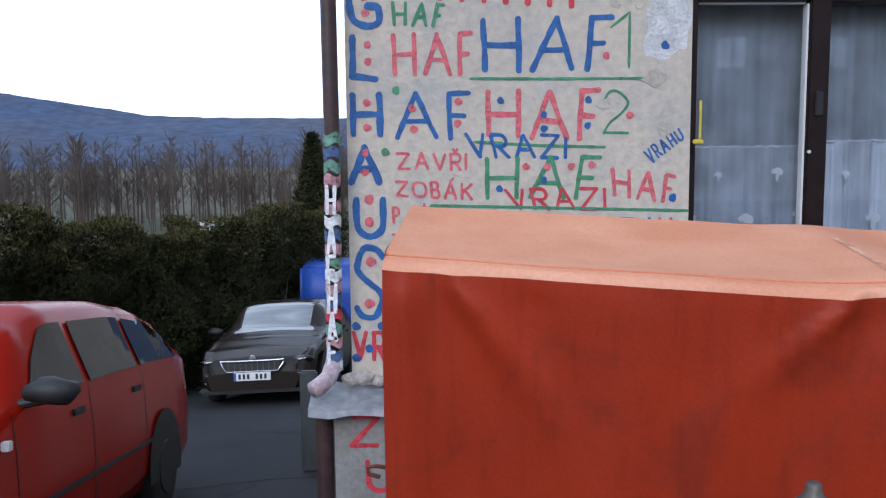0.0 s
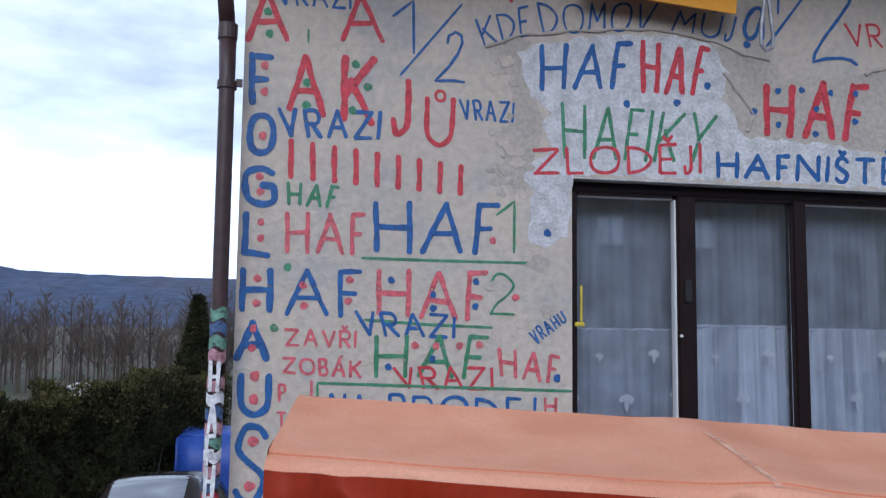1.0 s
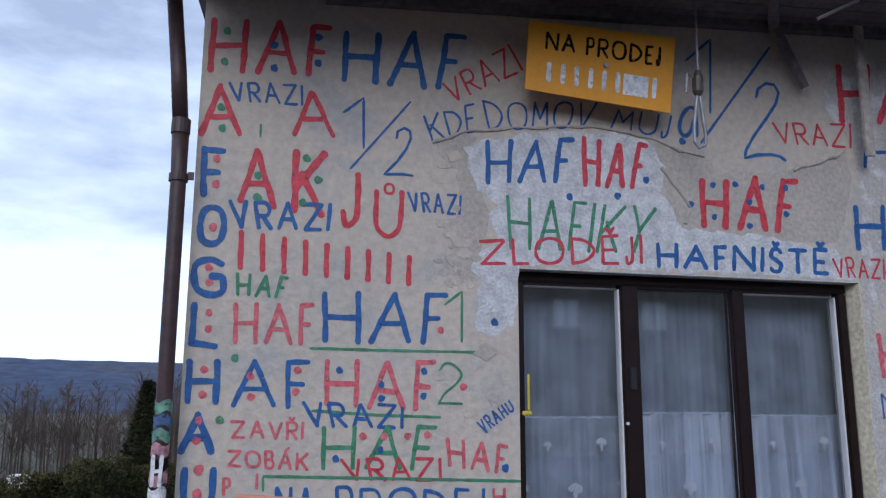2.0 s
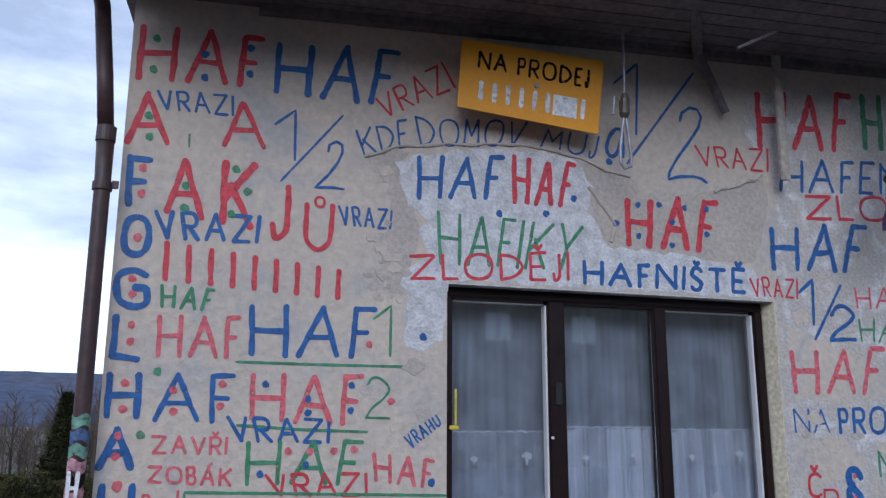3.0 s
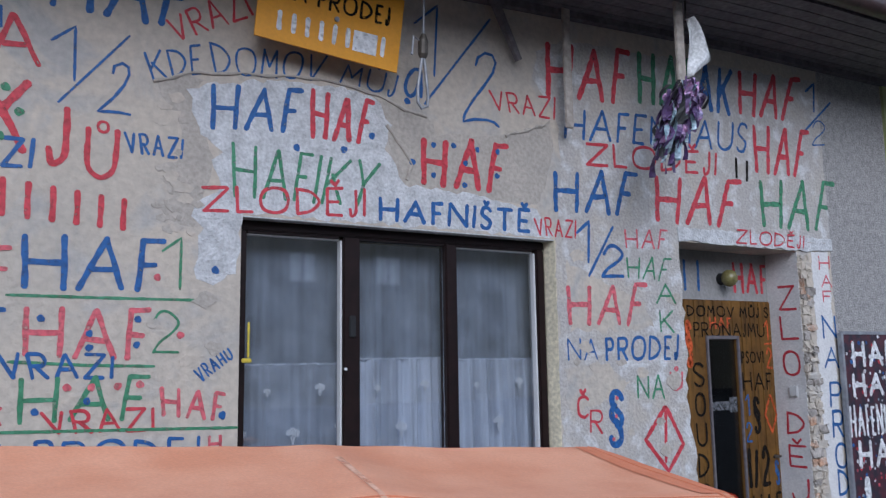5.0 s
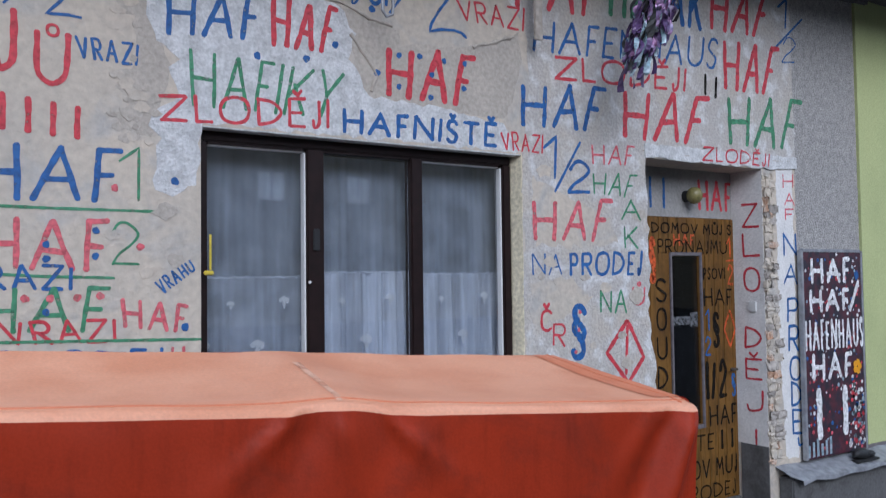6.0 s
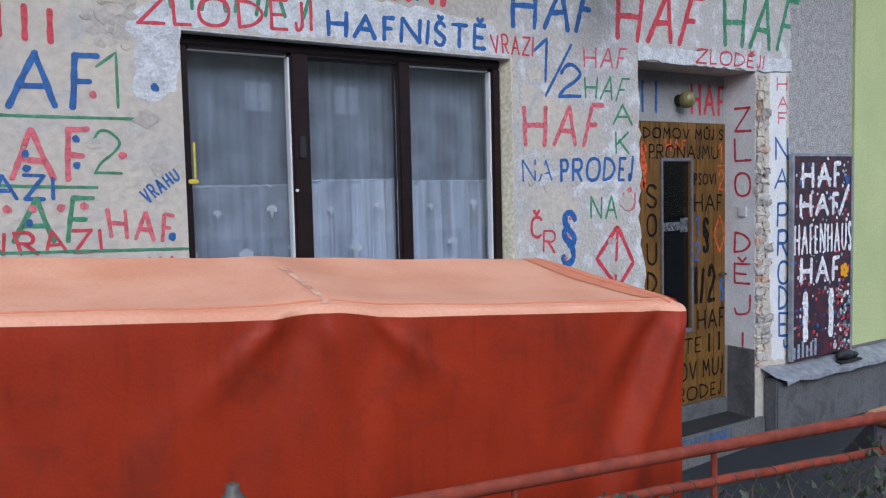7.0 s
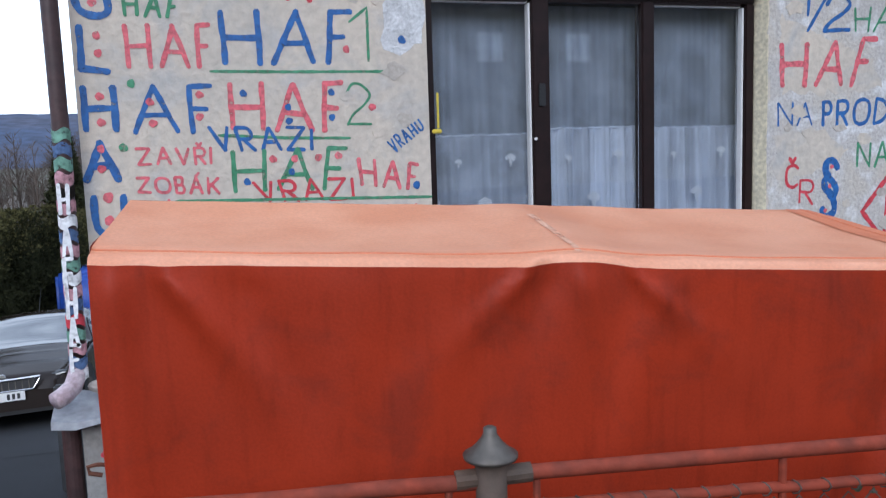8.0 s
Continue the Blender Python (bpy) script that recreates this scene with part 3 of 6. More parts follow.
# ---- the house front ----
X0, X1, TOP = -1.364, 4.87, 3.95
WX0, WX1, WZ0, WZ1 = 0.0, 1.711, 0.95, 2.32
DX0, DX1, DZ0, DZ1 = 2.64, 3.745, 0.05, 2.37
DEEP, DOOR_Y = 0.45, 0.245
wall_front = thing("wall_front", "weathered plaster house front covered in hand-painted coloured words", "house wall", kind="structure")
bm = bmesh.new()
for x0, x1, z0, z1 in ((X0, WX0, -0.9, TOP), (WX0, WX1, -0.9, WZ0), (WX0, WX1, WZ1, TOP), (WX1, DX0, -0.9, TOP), (DX0, DX1, -0.9, DZ0), (DX0, DX1, DZ1, TOP), (DX1, X1, -0.9, TOP)):
    box(bm, x0, x1, 0.0, DEEP, z0, z1)
part("plaster", bm, PLASTER, wall_front)
side = part("side_wall", boxed(X0, X0 + 0.4, DEEP, 9.0, -3.0, TOP), PLASTER, wall_front)
part("back_wall", boxed(X0 + 0.4, X1, 8.6, 9.0, -3.0, TOP), PLASTER, wall_front)
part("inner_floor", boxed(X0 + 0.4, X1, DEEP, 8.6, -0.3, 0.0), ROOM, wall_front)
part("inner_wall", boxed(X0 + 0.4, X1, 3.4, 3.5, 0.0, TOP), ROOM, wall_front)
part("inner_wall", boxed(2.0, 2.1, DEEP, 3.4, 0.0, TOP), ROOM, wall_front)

# later coats and bare areas
WHITE_PATCH = [(-0.242, 2.838), (-0.165, 2.885), (0.184, 2.957), (0.467, 2.97), (0.642, 2.94), (0.727, 2.823), (0.693, 2.695), (0.75, 2.631), (0.79, 2.53), (1.2, 2.52), (1.59, 2.47), (1.705, 2.36), (1.705, 2.33), (0.0, 2.33), (-0.012, 2.245), (-0.014, 2.072), (-0.115, 2.008), (-0.19, 2.042), (-0.192, 2.162), (-0.169, 2.261), (-0.22, 2.308), (-0.158, 2.386), (-0.082, 2.441), (-0.134, 2.538), (-0.096, 2.592), (-0.201, 2.687)]
GREY_LEFT = [(-0.382, 2.85), (-0.243, 2.92), (-0.165, 2.90), (-0.22, 2.84), (-0.18, 2.687), (-0.115, 2.564), (-0.165, 2.409), (-0.21, 2.246), (-0.306, 2.266), (-0.344, 2.325), (-0.283, 2.378), (-0.335, 2.449), (-0.262, 2.579), (-0.266, 2.732), (-0.343, 2.777)]
GREY_RIGHT = [(0.60, 2.955), (0.957, 2.872), (0.969, 2.802), (1.402, 2.855), (1.697, 2.971), (1.723, 2.868), (1.67, 2.64), (1.60, 2.49), (0.75, 2.522), (0.73, 2.638), (0.70, 2.823)]
RIGHT_PATCH = [(1.712, 2.335), (1.76, 2.70), (1.751, 2.968), (1.681, 3.087), (1.593, 3.203), (1.621, 3.368), (1.80, 3.46), (4.10, 3.60), (4.12, 2.43), (2.63, 2.44), (2.635, 2.30), (2.63, 1.30), (2.63, 0.9), (1.73, 0.9), (1.714, 1.32)]
part("grey_coat", slab(GREY_LEFT, -0.0005, 0.004, 0.014, seed=2), PLASTER_GREY, wall_front, "bare grey undercoat plaster")
part("grey_coat", slab(GREY_RIGHT, -0.0006, 0.004, 0.012, seed=3), PLASTER_GREY, wall_front, "bare grey undercoat plaster")
part("white_coat", slab(WHITE_PATCH, -0.0013, 0.004, 0.011, seed=1), PLASTER_WHITE, wall_front, "rough white filler plaster")
part("patched_coat", slab(RIGHT_PATCH, -0.0010, 0.004, 0.009, seed=4), PATCHY, wall_front, "patchy pale grey plaster")
part("roughcast_coat", slab([(4.10, 3.72), (4.868, 3.72), (4.868, 0.36), (4.07, 0.36), (4.11, 1.5), (4.10, 2.45)], -0.0008, 0.004, 0.006, seed=5), ROUGHCAST, wall_front, "coarse grey roughcast")
for k, o in enumerate(([(1.772, 2.205), (1.986, 2.124), (2.33, 2.00), (2.402, 1.851), (1.782, 1.831)], [(1.739, 1.651), (2.015, 1.662), (2.221, 1.548), (1.95, 1.43), (1.771, 1.41)])):
    part("beige_coat", slab(o, -0.0014, 0.004, 0.02, seed=6 + k), PLASTER, wall_front)
# torn lips of plaster and cracks
LIPS = ([(-0.382, 2.85), (-0.243, 2.915), (0.0, 2.95), (0.30, 2.985), (0.60, 2.965), (0.80, 2.91), (0.957, 2.872)], [(1.402, 2.855), (1.55, 2.90), (1.70, 2.97)], [(2.62, 2.405), (3.0, 2.40), (3.3, 2.43), (3.8, 2.42), (4.1, 2.45)], [(0.70, 2.82), (0.84, 2.64), (0.80, 2.54)])
for k, line_pts in enumerate(LIPS):
    rnd = random.Random(k)
    fine_pts = []
    for (a, b), (c, d) in zip(line_pts, line_pts[1:]):
        for s in range(5):
            fine_pts.append((a + (c - a) * s / 5, -0.002, b + (d - b) * s / 5 + rnd.uniform(-0.008, 0.008)))
    part("plaster_lip", tubed(fine_pts, [rnd.uniform(0.003, 0.011) for _ in fine_pts], 6), PLASTER_GREY, wall_front)


def flake(x, z, r, thick, mat, seed):
    """A torn scale of plaster lifting off the wall."""
    q = random.Random(seed)
    outline = [(x + r * q.uniform(0.55, 1.25) * math.cos(t) * 1.25, z + r * q.uniform(0.5, 1.15) * math.sin(t)) for t in [k * math.tau / 9 for k in range(9)]]
    bm = slab(outline, -thick, 0.003, 0.003, 0.02, seed)
    tilt = q.uniform(-0.05, 0.08)
    for v in bm.verts:
        if v.co.y < 0:
            v.co.y -= max(0.0, (v.co.z - z) * tilt)
    part("loose_plaster", bm, mat, wall_front)


rnd = random.Random(11)
for k in range(30):
    flake(-0.285 + rnd.gauss(0, 0.04), rnd.uniform(2.23, 2.80), rnd.uniform(0.012, 0.036), rnd.uniform(0.0015, 0.0045), PLASTER_GREY if k % 3 else PLASTER, k)
for k, (x, z) in enumerate(((1.83, 1.67), (1.95, 1.64), (2.14, 1.66), (2.30, 1.60), (2.42, 1.33), (2.20, 1.28), (2.45, 1.17), (1.90, 1.75), (2.58, 2.02), (-0.35, 1.85), (-0.1, 1.75), (-0.22, 1.70), (-0.15, 1.95), (1.80, 1.20), (2.55, 1.55), (1.86, 2.24))):
    flake(x, z, rnd.uniform(0.022, 0.050), rnd.uniform(0.002, 0.0045), PLASTER if k % 2 else PLASTER_GREY, k + 50)
part("strip_coat", slab([(3.89, 2.38), (4.075, 2.39), (4.07, 1.4), (4.065, 0.42), (3.92, 0.43), (3.88, 1.3)], -0.0013, 0.004, 0.008, seed=12), JAMB_WHITE, wall_front, "whitewashed strip beside the doorway")
part("broken_edge", slab([(2.60, 2.365), (2.648, 2.36), (2.655, 2.0), (2.66, 1.7), (2.645, 1.45), (2.675, 1.25), (2.69, 1.05), (2.70, 0.8), (2.60, 0.8)], -0.0011, 0.05, 0.014, 0.05, seed=31), PATCHY, wall_front, "ragged plaster edge")
lintel = part("lintel_strip", slab([(2.63, 2.455), (4.12, 2.47), (4.12, 2.40), (3.9, 2.375), (2.63, 2.372)], -0.0105, 0.004, 0.008, seed=9), PLASTER_WHITE, wall_front)
word("ZLODĚJI", RED, (3.139, 2.385), (3.811, 2.389), (3.828, 2.508), (3.154, 2.511), 0.012, None, lambda a, b, h=0: (a, -0.0112 - h, b))
# cream window reveal
bm = bmesh.new()
low, high = [[bm.verts.new((x, y, z)) for x, y in ((WX1 - 0.004, 0.001), (WX1 + 0.002, 0.001), (WX1 + 0.002, 0.142), (1.687, 0.142), (1.687, 0.068))] for z in (WZ0, WZ1)]
bm.faces.new(low)
bm.faces.new(high)
for k in range(5):
    bm.faces.new((low[k], low[(k + 1) % 5], high[(k + 1) % 5], high[k]))
part("reveal", bm, CREAM, wall_front, "splayed cream window reveal")
part("reveal", boxed(WX0, WX1 - 0.007, 0.001, 0.069, WZ1 - 0.006, WZ1 + 0.002), PLASTER_WHITE, wall_front)
word("HAF", RED, (-1.336, 3.085), (-0.839, 3.107), (-0.828, 3.364), (-1.344, 3.327))
word("HAF", BLUE, (-0.786, 3.093), (-0.273, 3.094), (-0.220, 3.379), (-0.784, 3.350))
word("VRAZI", RED, (-0.298, 3.038), (0.044, 3.229), (-0.028, 3.353), (-0.344, 3.136))
word("A", RED, (-1.362, 2.800), (-1.186, 2.819), (-1.200, 3.053), (-1.378, 3.030))
word("VRAZI", BLUE, (-1.236, 2.967), (-0.942, 2.972), (-0.948, 3.070), (-1.257, 3.053))
word("A", RED, (-0.983, 2.831), (-0.805, 2.839), (-0.816, 3.056), (-0.995, 3.039))
stroke(BLUE, [(-0.773, 2.957), (-0.687, 3.031), (-0.682, 2.804)], 0.012)
stroke(BLUE, [(-0.480, 3.034), (-0.738, 2.709)], 0.010)
stroke(BLUE, [(-0.541, 2.858), (-0.536, 2.892), (-0.506, 2.910), (-0.482, 2.897), (-0.478, 2.865), (-0.496, 2.818), (-0.534, 2.760), (-0.592, 2.695), (-0.557, 2.699), (-0.512, 2.702), (-0.465, 2.698)], 0.012)
word("F", BLUE, (-1.339, 2.546), (-1.238, 2.550), (-1.243, 2.767), (-1.348, 2.766), 0.026)
word("A", RED, (-1.193, 2.530), (-1.029, 2.515), (-1.041, 2.778), (-1.206, 2.766))
word("K", RED, (-0.981, 2.500), (-0.836, 2.489), (-0.830, 2.780), (-0.980, 2.789))
word("J", RED, (-0.777, 2.457), (-0.691, 2.459), (-0.685, 2.702), (-0.781, 2.693))
word("U", RED, (-0.631, 2.412), (-0.505, 2.416), (-0.505, 2.635), (-0.639, 2.631))
word("o", RED, (-0.593, 2.606), (-0.543, 2.607), (-0.544, 2.662), (-0.595, 2.660))
word("VRAZI", BLUE, (-1.207, 2.425), (-0.817, 2.433), (-0.809, 2.556), (-1.234, 2.550), 0.017)
word("VRAZI", BLUE, (-0.477, 2.538), (-0.257, 2.534), (-0.253, 2.626), (-0.495, 2.631))
word("|||||||||", RED, (-1.185, 2.260), (-0.460, 2.218), (-0.459, 2.348), (-1.190, 2.426))
word("O", BLUE, (-1.342, 2.345), (-1.223, 2.348), (-1.232, 2.527), (-1.348, 2.523), 0.026)
word("G", BLUE, (-1.353, 2.144), (-1.218, 2.141), (-1.225, 2.312), (-1.360, 2.308), 0.026)
word("L", BLUE, (-1.349, 1.949), (-1.230, 1.939), (-1.238, 2.127), (-1.347, 2.131), 0.026)
word("H", BLUE, (-1.350, 1.725), (-1.218, 1.726), (-1.223, 1.905), (-1.353, 1.906), 0.026)
word("A", BLUE, (-1.366, 1.540), (-1.224, 1.538), (-1.236, 1.700), (-1.366, 1.704), 0.026)
word("U", BLUE, (-1.347, 1.327), (-1.219, 1.321), (-1.212, 1.497), (-1.344, 1.498), 0.026)
word("S", BLUE, (-1.351, 1.005), (-1.224, 0.999), (-1.220, 1.299), (-1.350, 1.300), 0.026)
word("VR", RED, (-1.359, 0.836), (-1.225, 0.825), (-1.223, 0.953), (-1.366, 0.960), 0.01688)
word("HAF", GREEN, (-1.179, 2.154), (-0.995, 2.147), (-0.968, 2.239), (-1.184, 2.255), 0.01412)
word("HAF", PINK, (-1.182, 1.962), (-0.864, 1.957), (-0.867, 2.134), (-1.186, 2.132))
word("HAF", BLUE, (-0.829, 1.972), (-0.335, 1.974), (-0.304, 2.201), (-0.836, 2.190))
stroke(GREEN, [(-0.327, 2.144), (-0.250, 2.204), (-0.251, 1.988)], 0.012)
stroke(GREEN, [(-0.881, 1.952), (-0.559, 1.949), (-0.179, 1.949)], 0.012)
word("AF", BLUE, (-1.177, 1.717), (-0.872, 1.710), (-0.872, 1.917), (-1.186, 1.901))
word("HAF", PINK, (-0.818, 1.721), (-0.368, 1.694), (-0.358, 1.915), (-0.822, 1.914))
word("2", GREEN, (-0.353, 1.731), (-0.245, 1.731), (-0.249, 1.903), (-0.357, 1.901), 0.01)
stroke(GREEN, [(-0.865, 1.706), (-0.594, 1.689), (-0.340, 1.681)], 0.012)
word("VRAZI", BLUE, (-0.878, 1.641), (-0.494, 1.634), (-0.493, 1.730), (-0.906, 1.743), 0.01424)
word("HAF", GREEN, (-0.822, 1.478), (-0.381, 1.467), (-0.351, 1.654), (-0.825, 1.650))
word("ZAVŘI", PINK, (-1.168, 1.598), (-0.893, 1.592), (-0.892, 1.684), (-1.179, 1.692))
word("ZOBÁK", PINK, (-1.176, 1.494), (-0.869, 1.471), (-0.870, 1.573), (-1.183, 1.579))
word("VRAZI", RED, (-0.715, 1.434), (-0.334, 1.425), (-0.336, 1.525), (-0.749, 1.522), 0.01256)
word("HAF", PINK, (-0.310, 1.484), (-0.069, 1.450), (-0.048, 1.567), (-0.319, 1.603), 0.01628)
stroke(GREEN, [(-1.042, 1.457), (-0.499, 1.440), (0.001, 1.424)], 0.012)
word("VRAHU", BLUE, (-0.154, 1.609), (-0.020, 1.713), (-0.048, 1.756), (-0.194, 1.663), 0.0085)
word("NA", BLUE, (-0.992, 1.290), (-0.840, 1.282), (-0.842, 1.416), (-0.995, 1.423))
word("PRODEJ", BLUE, (-0.760, 1.276), (-0.154, 1.255), (-0.153, 1.399), (-0.762, 1.415))
word("H", PINK, (-0.122, 1.328), (-0.067, 1.327), (-0.066, 1.399), (-0.122, 1.400))
word("P", PINK, (-1.191, 1.384), (-1.157, 1.383), (-1.160, 1.455), (-1.194, 1.456))
word("T", PINK, (-1.193, 1.270), (-1.153, 1.269), (-1.156, 1.349), (-1.196, 1.350), 0.01)
word("I", PINK, (-1.071, 1.407), (-1.055, 1.407), (-1.057, 1.469), (-1.072, 1.469))
stroke(GREEN, [(-1.114, 2.878), (-1.113, 2.819)], 0.010)
stroke(GREEN, [(-1.042, 1.454), (-1.039, 1.400)], 0.012)
word("KDE", BLUE, (-0.382, 2.853), (-0.184, 2.920), (-0.194, 3.060), (-0.431, 2.972), 0.0105)
word("DOMOV", BLUE, (-0.129, 2.926), (0.350, 2.977), (0.397, 3.108), (-0.160, 3.067), 0.0105)
word("MŮJ", BLUE, (0.456, 2.986), (0.738, 2.956), (0.783, 3.112), (0.490, 3.121), 0.0105)
word("a", BLUE, (0.796, 2.970), (0.906, 2.976), (0.914, 3.156), (0.805, 3.149))
stroke(BLUE, [(0.857, 3.360), (0.995, 3.485), (0.971, 3.104)], 0.012)
stroke(BLUE, [(1.321, 3.481), (0.911, 2.950)], 0.013)
stroke(BLUE, [(1.222, 3.203), (1.237, 3.252), (1.283, 3.285), (1.328, 3.282), (1.349, 3.244), (1.330, 3.185), (1.272, 3.105), (1.196, 3.009), (1.149, 2.934), (1.140, 2.895), (1.208, 2.916), (1.287, 2.923), (1.331, 2.916), (1.363, 2.894)], 0.015)
word("VRAZI", RED, (1.329, 2.983), (1.737, 2.987), (1.748, 3.116), (1.297, 3.092))
word("HAF", BLUE, (-0.144, 2.679), (0.238, 2.711), (0.287, 2.932), (-0.144, 2.888))
word("HAF", RED, (0.307, 2.698), (0.591, 2.700), (0.647, 2.921), (0.310, 2.934))
word("HAFIKY", GREEN, (-0.042, 2.393), (0.598, 2.405), (0.676, 2.620), (-0.050, 2.643), 0.017)
word("ZLODĚJI", RED, (-0.169, 2.320), (0.590, 2.352), (0.595, 2.538), (-0.179, 2.464))
word("HAFNIŠTĚ", BLUE, (0.653, 2.342), (1.544, 2.342), (1.558, 2.510), (0.658, 2.500), 0.02096)
word("VRAZI", RED, (1.583, 2.335), (1.852, 2.334), (1.862, 2.439), (1.568, 2.434))
word("HAF", RED, (0.887, 2.539), (1.357, 2.532), (1.436, 2.825), (0.883, 2.794))
word("HAF", RED, (1.682, 3.103), (2.254, 3.143), (2.336, 3.502), (1.682, 3.427))
word("HAF", GREEN, (2.365, 3.171), (2.825, 3.196), (2.886, 3.542), (2.380, 3.499))
word("AK", BLUE, (2.859, 3.200), (3.173, 3.211), (3.229, 3.555), (2.884, 3.520))
word("HAF", RED, (3.257, 3.229), (3.774, 3.260), (3.940, 3.610), (3.264, 3.542))
stroke(BLUE, [(3.962, 3.501), (4.066, 3.577), (4.044, 3.367)], 0.018)
stroke(BLUE, [(4.243, 3.467), (3.924, 3.215)], 0.016)
word("2", BLUE, (3.995, 3.123), (4.142, 3.139), (4.164, 3.321), (4.015, 3.299), 0.01)
word("HAFENHAUS", BLUE, (1.796, 2.887), (3.299, 2.986), (3.341, 3.195), (1.816, 3.066))
word("ZLODĚJI", RED, (1.949, 2.752), (3.010, 2.802), (3.033, 3.005), (1.946, 2.932))
word("||", BLACK, (3.175, 2.810), (3.311, 2.793), (3.329, 2.934), (3.176, 2.948))
word("HAF", RED, (3.371, 2.857), (3.855, 2.878), (3.981, 3.218), (3.377, 3.188))
word("HAF", BLUE, (1.708, 2.471), (2.249, 2.482), (2.350, 2.763), (1.708, 2.713))
word("HAF", RED, (2.459, 2.466), (3.100, 2.477), (3.263, 2.825), (2.469, 2.764))
word("HAF", GREEN, (3.411, 2.505), (4.068, 2.511), (4.228, 2.890), (3.395, 2.828))
stroke(BLUE, [(1.857, 2.365), (1.950, 2.437), (1.936, 2.204)], 0.018)
stroke(BLUE, [(2.128, 2.423), (1.934, 2.131)], 0.017)
word("2", BLUE, (2.026, 2.129), (2.197, 2.129), (2.197, 2.321), (2.043, 2.311))
word("HAF", PINK, (2.218, 2.300), (2.521, 2.312), (2.561, 2.435), (2.208, 2.419))
word("HAF", GREEN, (2.218, 2.133), (2.508, 2.119), (2.585, 2.273), (2.217, 2.253))
word("HAF", PINK, (1.775, 1.861), (2.289, 1.859), (2.382, 2.111), (1.773, 2.089))
word("A", GREEN, (2.433, 1.990), (2.592, 1.994), (2.595, 2.119), (2.435, 2.113))
word("K", GREEN, (2.451, 1.825), (2.565, 1.825), (2.568, 1.960), (2.454, 1.958))
word("NA", BLUE, (1.766, 1.675), (1.979, 1.678), (1.982, 1.798), (1.766, 1.798), 0.0105)
word("PRODEJ", BLUE, (2.031, 1.671), (2.585, 1.667), (2.607, 1.819), (2.031, 1.804), 0.01796)
word("NA", GREEN, (2.253, 1.461), (2.465, 1.450), (2.468, 1.587), (2.252, 1.592))
word("Ů", PINK, (2.507, 1.494), (2.613, 1.491), (2.621, 1.637), (2.510, 1.638))
word("Č", RED, (1.816, 1.371), (1.899, 1.367), (1.907, 1.526), (1.820, 1.529))
word("R", RED, (1.901, 1.293), (1.993, 1.282), (1.996, 1.412), (1.904, 1.416))
word("§", BLUE, (2.016, 1.212), (2.149, 1.203), (2.169, 1.515), (2.036, 1.519))
stroke(RED, [(2.466, 1.413), (2.300, 1.234), (2.464, 1.052), (2.593, 1.194), (2.466, 1.413)], 0.026)
stroke(RED, [(2.465, 1.387), (2.447, 1.099)], 0.022)
word("H", PINK, (3.965, 2.255), (4.084, 2.260), (4.086, 2.359), (3.966, 2.352))
word("A", PINK, (3.974, 2.134), (4.094, 2.138), (4.096, 2.229), (3.976, 2.224))
word("F", PINK, (3.980, 2.036), (4.080, 2.039), (4.082, 2.120), (3.982, 2.117))
word("N", BLUE, (3.948, 1.792), (4.100, 1.792), (4.103, 1.953), (3.951, 1.950))
word("A", BLUE, (3.945, 1.597), (4.105, 1.594), (4.108, 1.743), (3.947, 1.743))
word("P", BLUE, (3.972, 1.339), (4.100, 1.333), (4.103, 1.507), (3.975, 1.511))
word("R", BLUE, (3.976, 1.142), (4.097, 1.135), (4.100, 1.321), (3.979, 1.326))
word("O", BLUE, (3.980, 0.945), (4.114, 0.934), (4.117, 1.108), (3.984, 1.117))
word("D", BLUE, (3.989, 0.771), (4.111, 0.759), (4.114, 0.934), (3.992, 0.944))
word("E", BLUE, (3.994, 0.585), (4.107, 0.572), (4.110, 0.747), (3.997, 0.758))
word("J", BLUE, (4.045, 0.504), (4.135, 0.493), (4.138, 0.681), (4.048, 0.690))
dots(GREEN, [(-1.270, 3.277), (-1.274, 3.139), (-1.277, 2.936), (-1.268, 2.847), (-0.920, 2.743), (-0.869, 2.653), (-1.115, 2.656), (-1.114, 2.563), (-0.930, 2.551)], 0.017)
dots(BLUE, [(-1.074, 3.235), (-1.070, 3.130), (-0.888, 3.290), (-0.887, 3.171)], 0.017)
dots(PINK, [(-1.283, 2.714), (-1.281, 2.608), (-1.282, 2.429)], 0.017)
dots(PINK, [(-1.288, 2.263), (-1.283, 2.203), (-1.278, 2.084), (-1.277, 2.020), (-1.283, 1.861), (-1.284, 1.765), (-1.294, 1.667), (-1.296, 1.592), (-1.107, 1.838), (-1.101, 1.758), (-0.924, 1.863), (-0.929, 1.779), (-0.342, 2.037), (-0.244, 1.805), (-0.658, 1.606), (-0.573, 1.605), (-0.477, 1.607), (-0.394, 1.611)], 0.015)
dots(GREEN, [(-1.170, 1.908), (-1.214, 1.669)], 0.016)
dots(BLUE, [(-0.759, 1.866), (-0.588, 1.810), (-0.586, 1.756), (-0.411, 1.867), (-0.413, 1.767), (-0.587, 1.553), (-0.764, 1.520)], 0.014)
dots(PINK, [(-1.282, 1.484), (-1.283, 1.394), (-1.279, 1.236), (-1.287, 1.067)], 0.020)
dots(BLUE, [(-1.343, 0.975), (-1.243, 0.974), (-1.292, 0.882), (-1.345, 0.845), (-0.067, 1.477)], 0.017)
dots(BLUE, [(0.816, 2.952), (0.622, 2.752), (0.246, 2.648), (0.478, 2.667), (-0.108, 2.076), (0.841, 2.649)], 0.017)
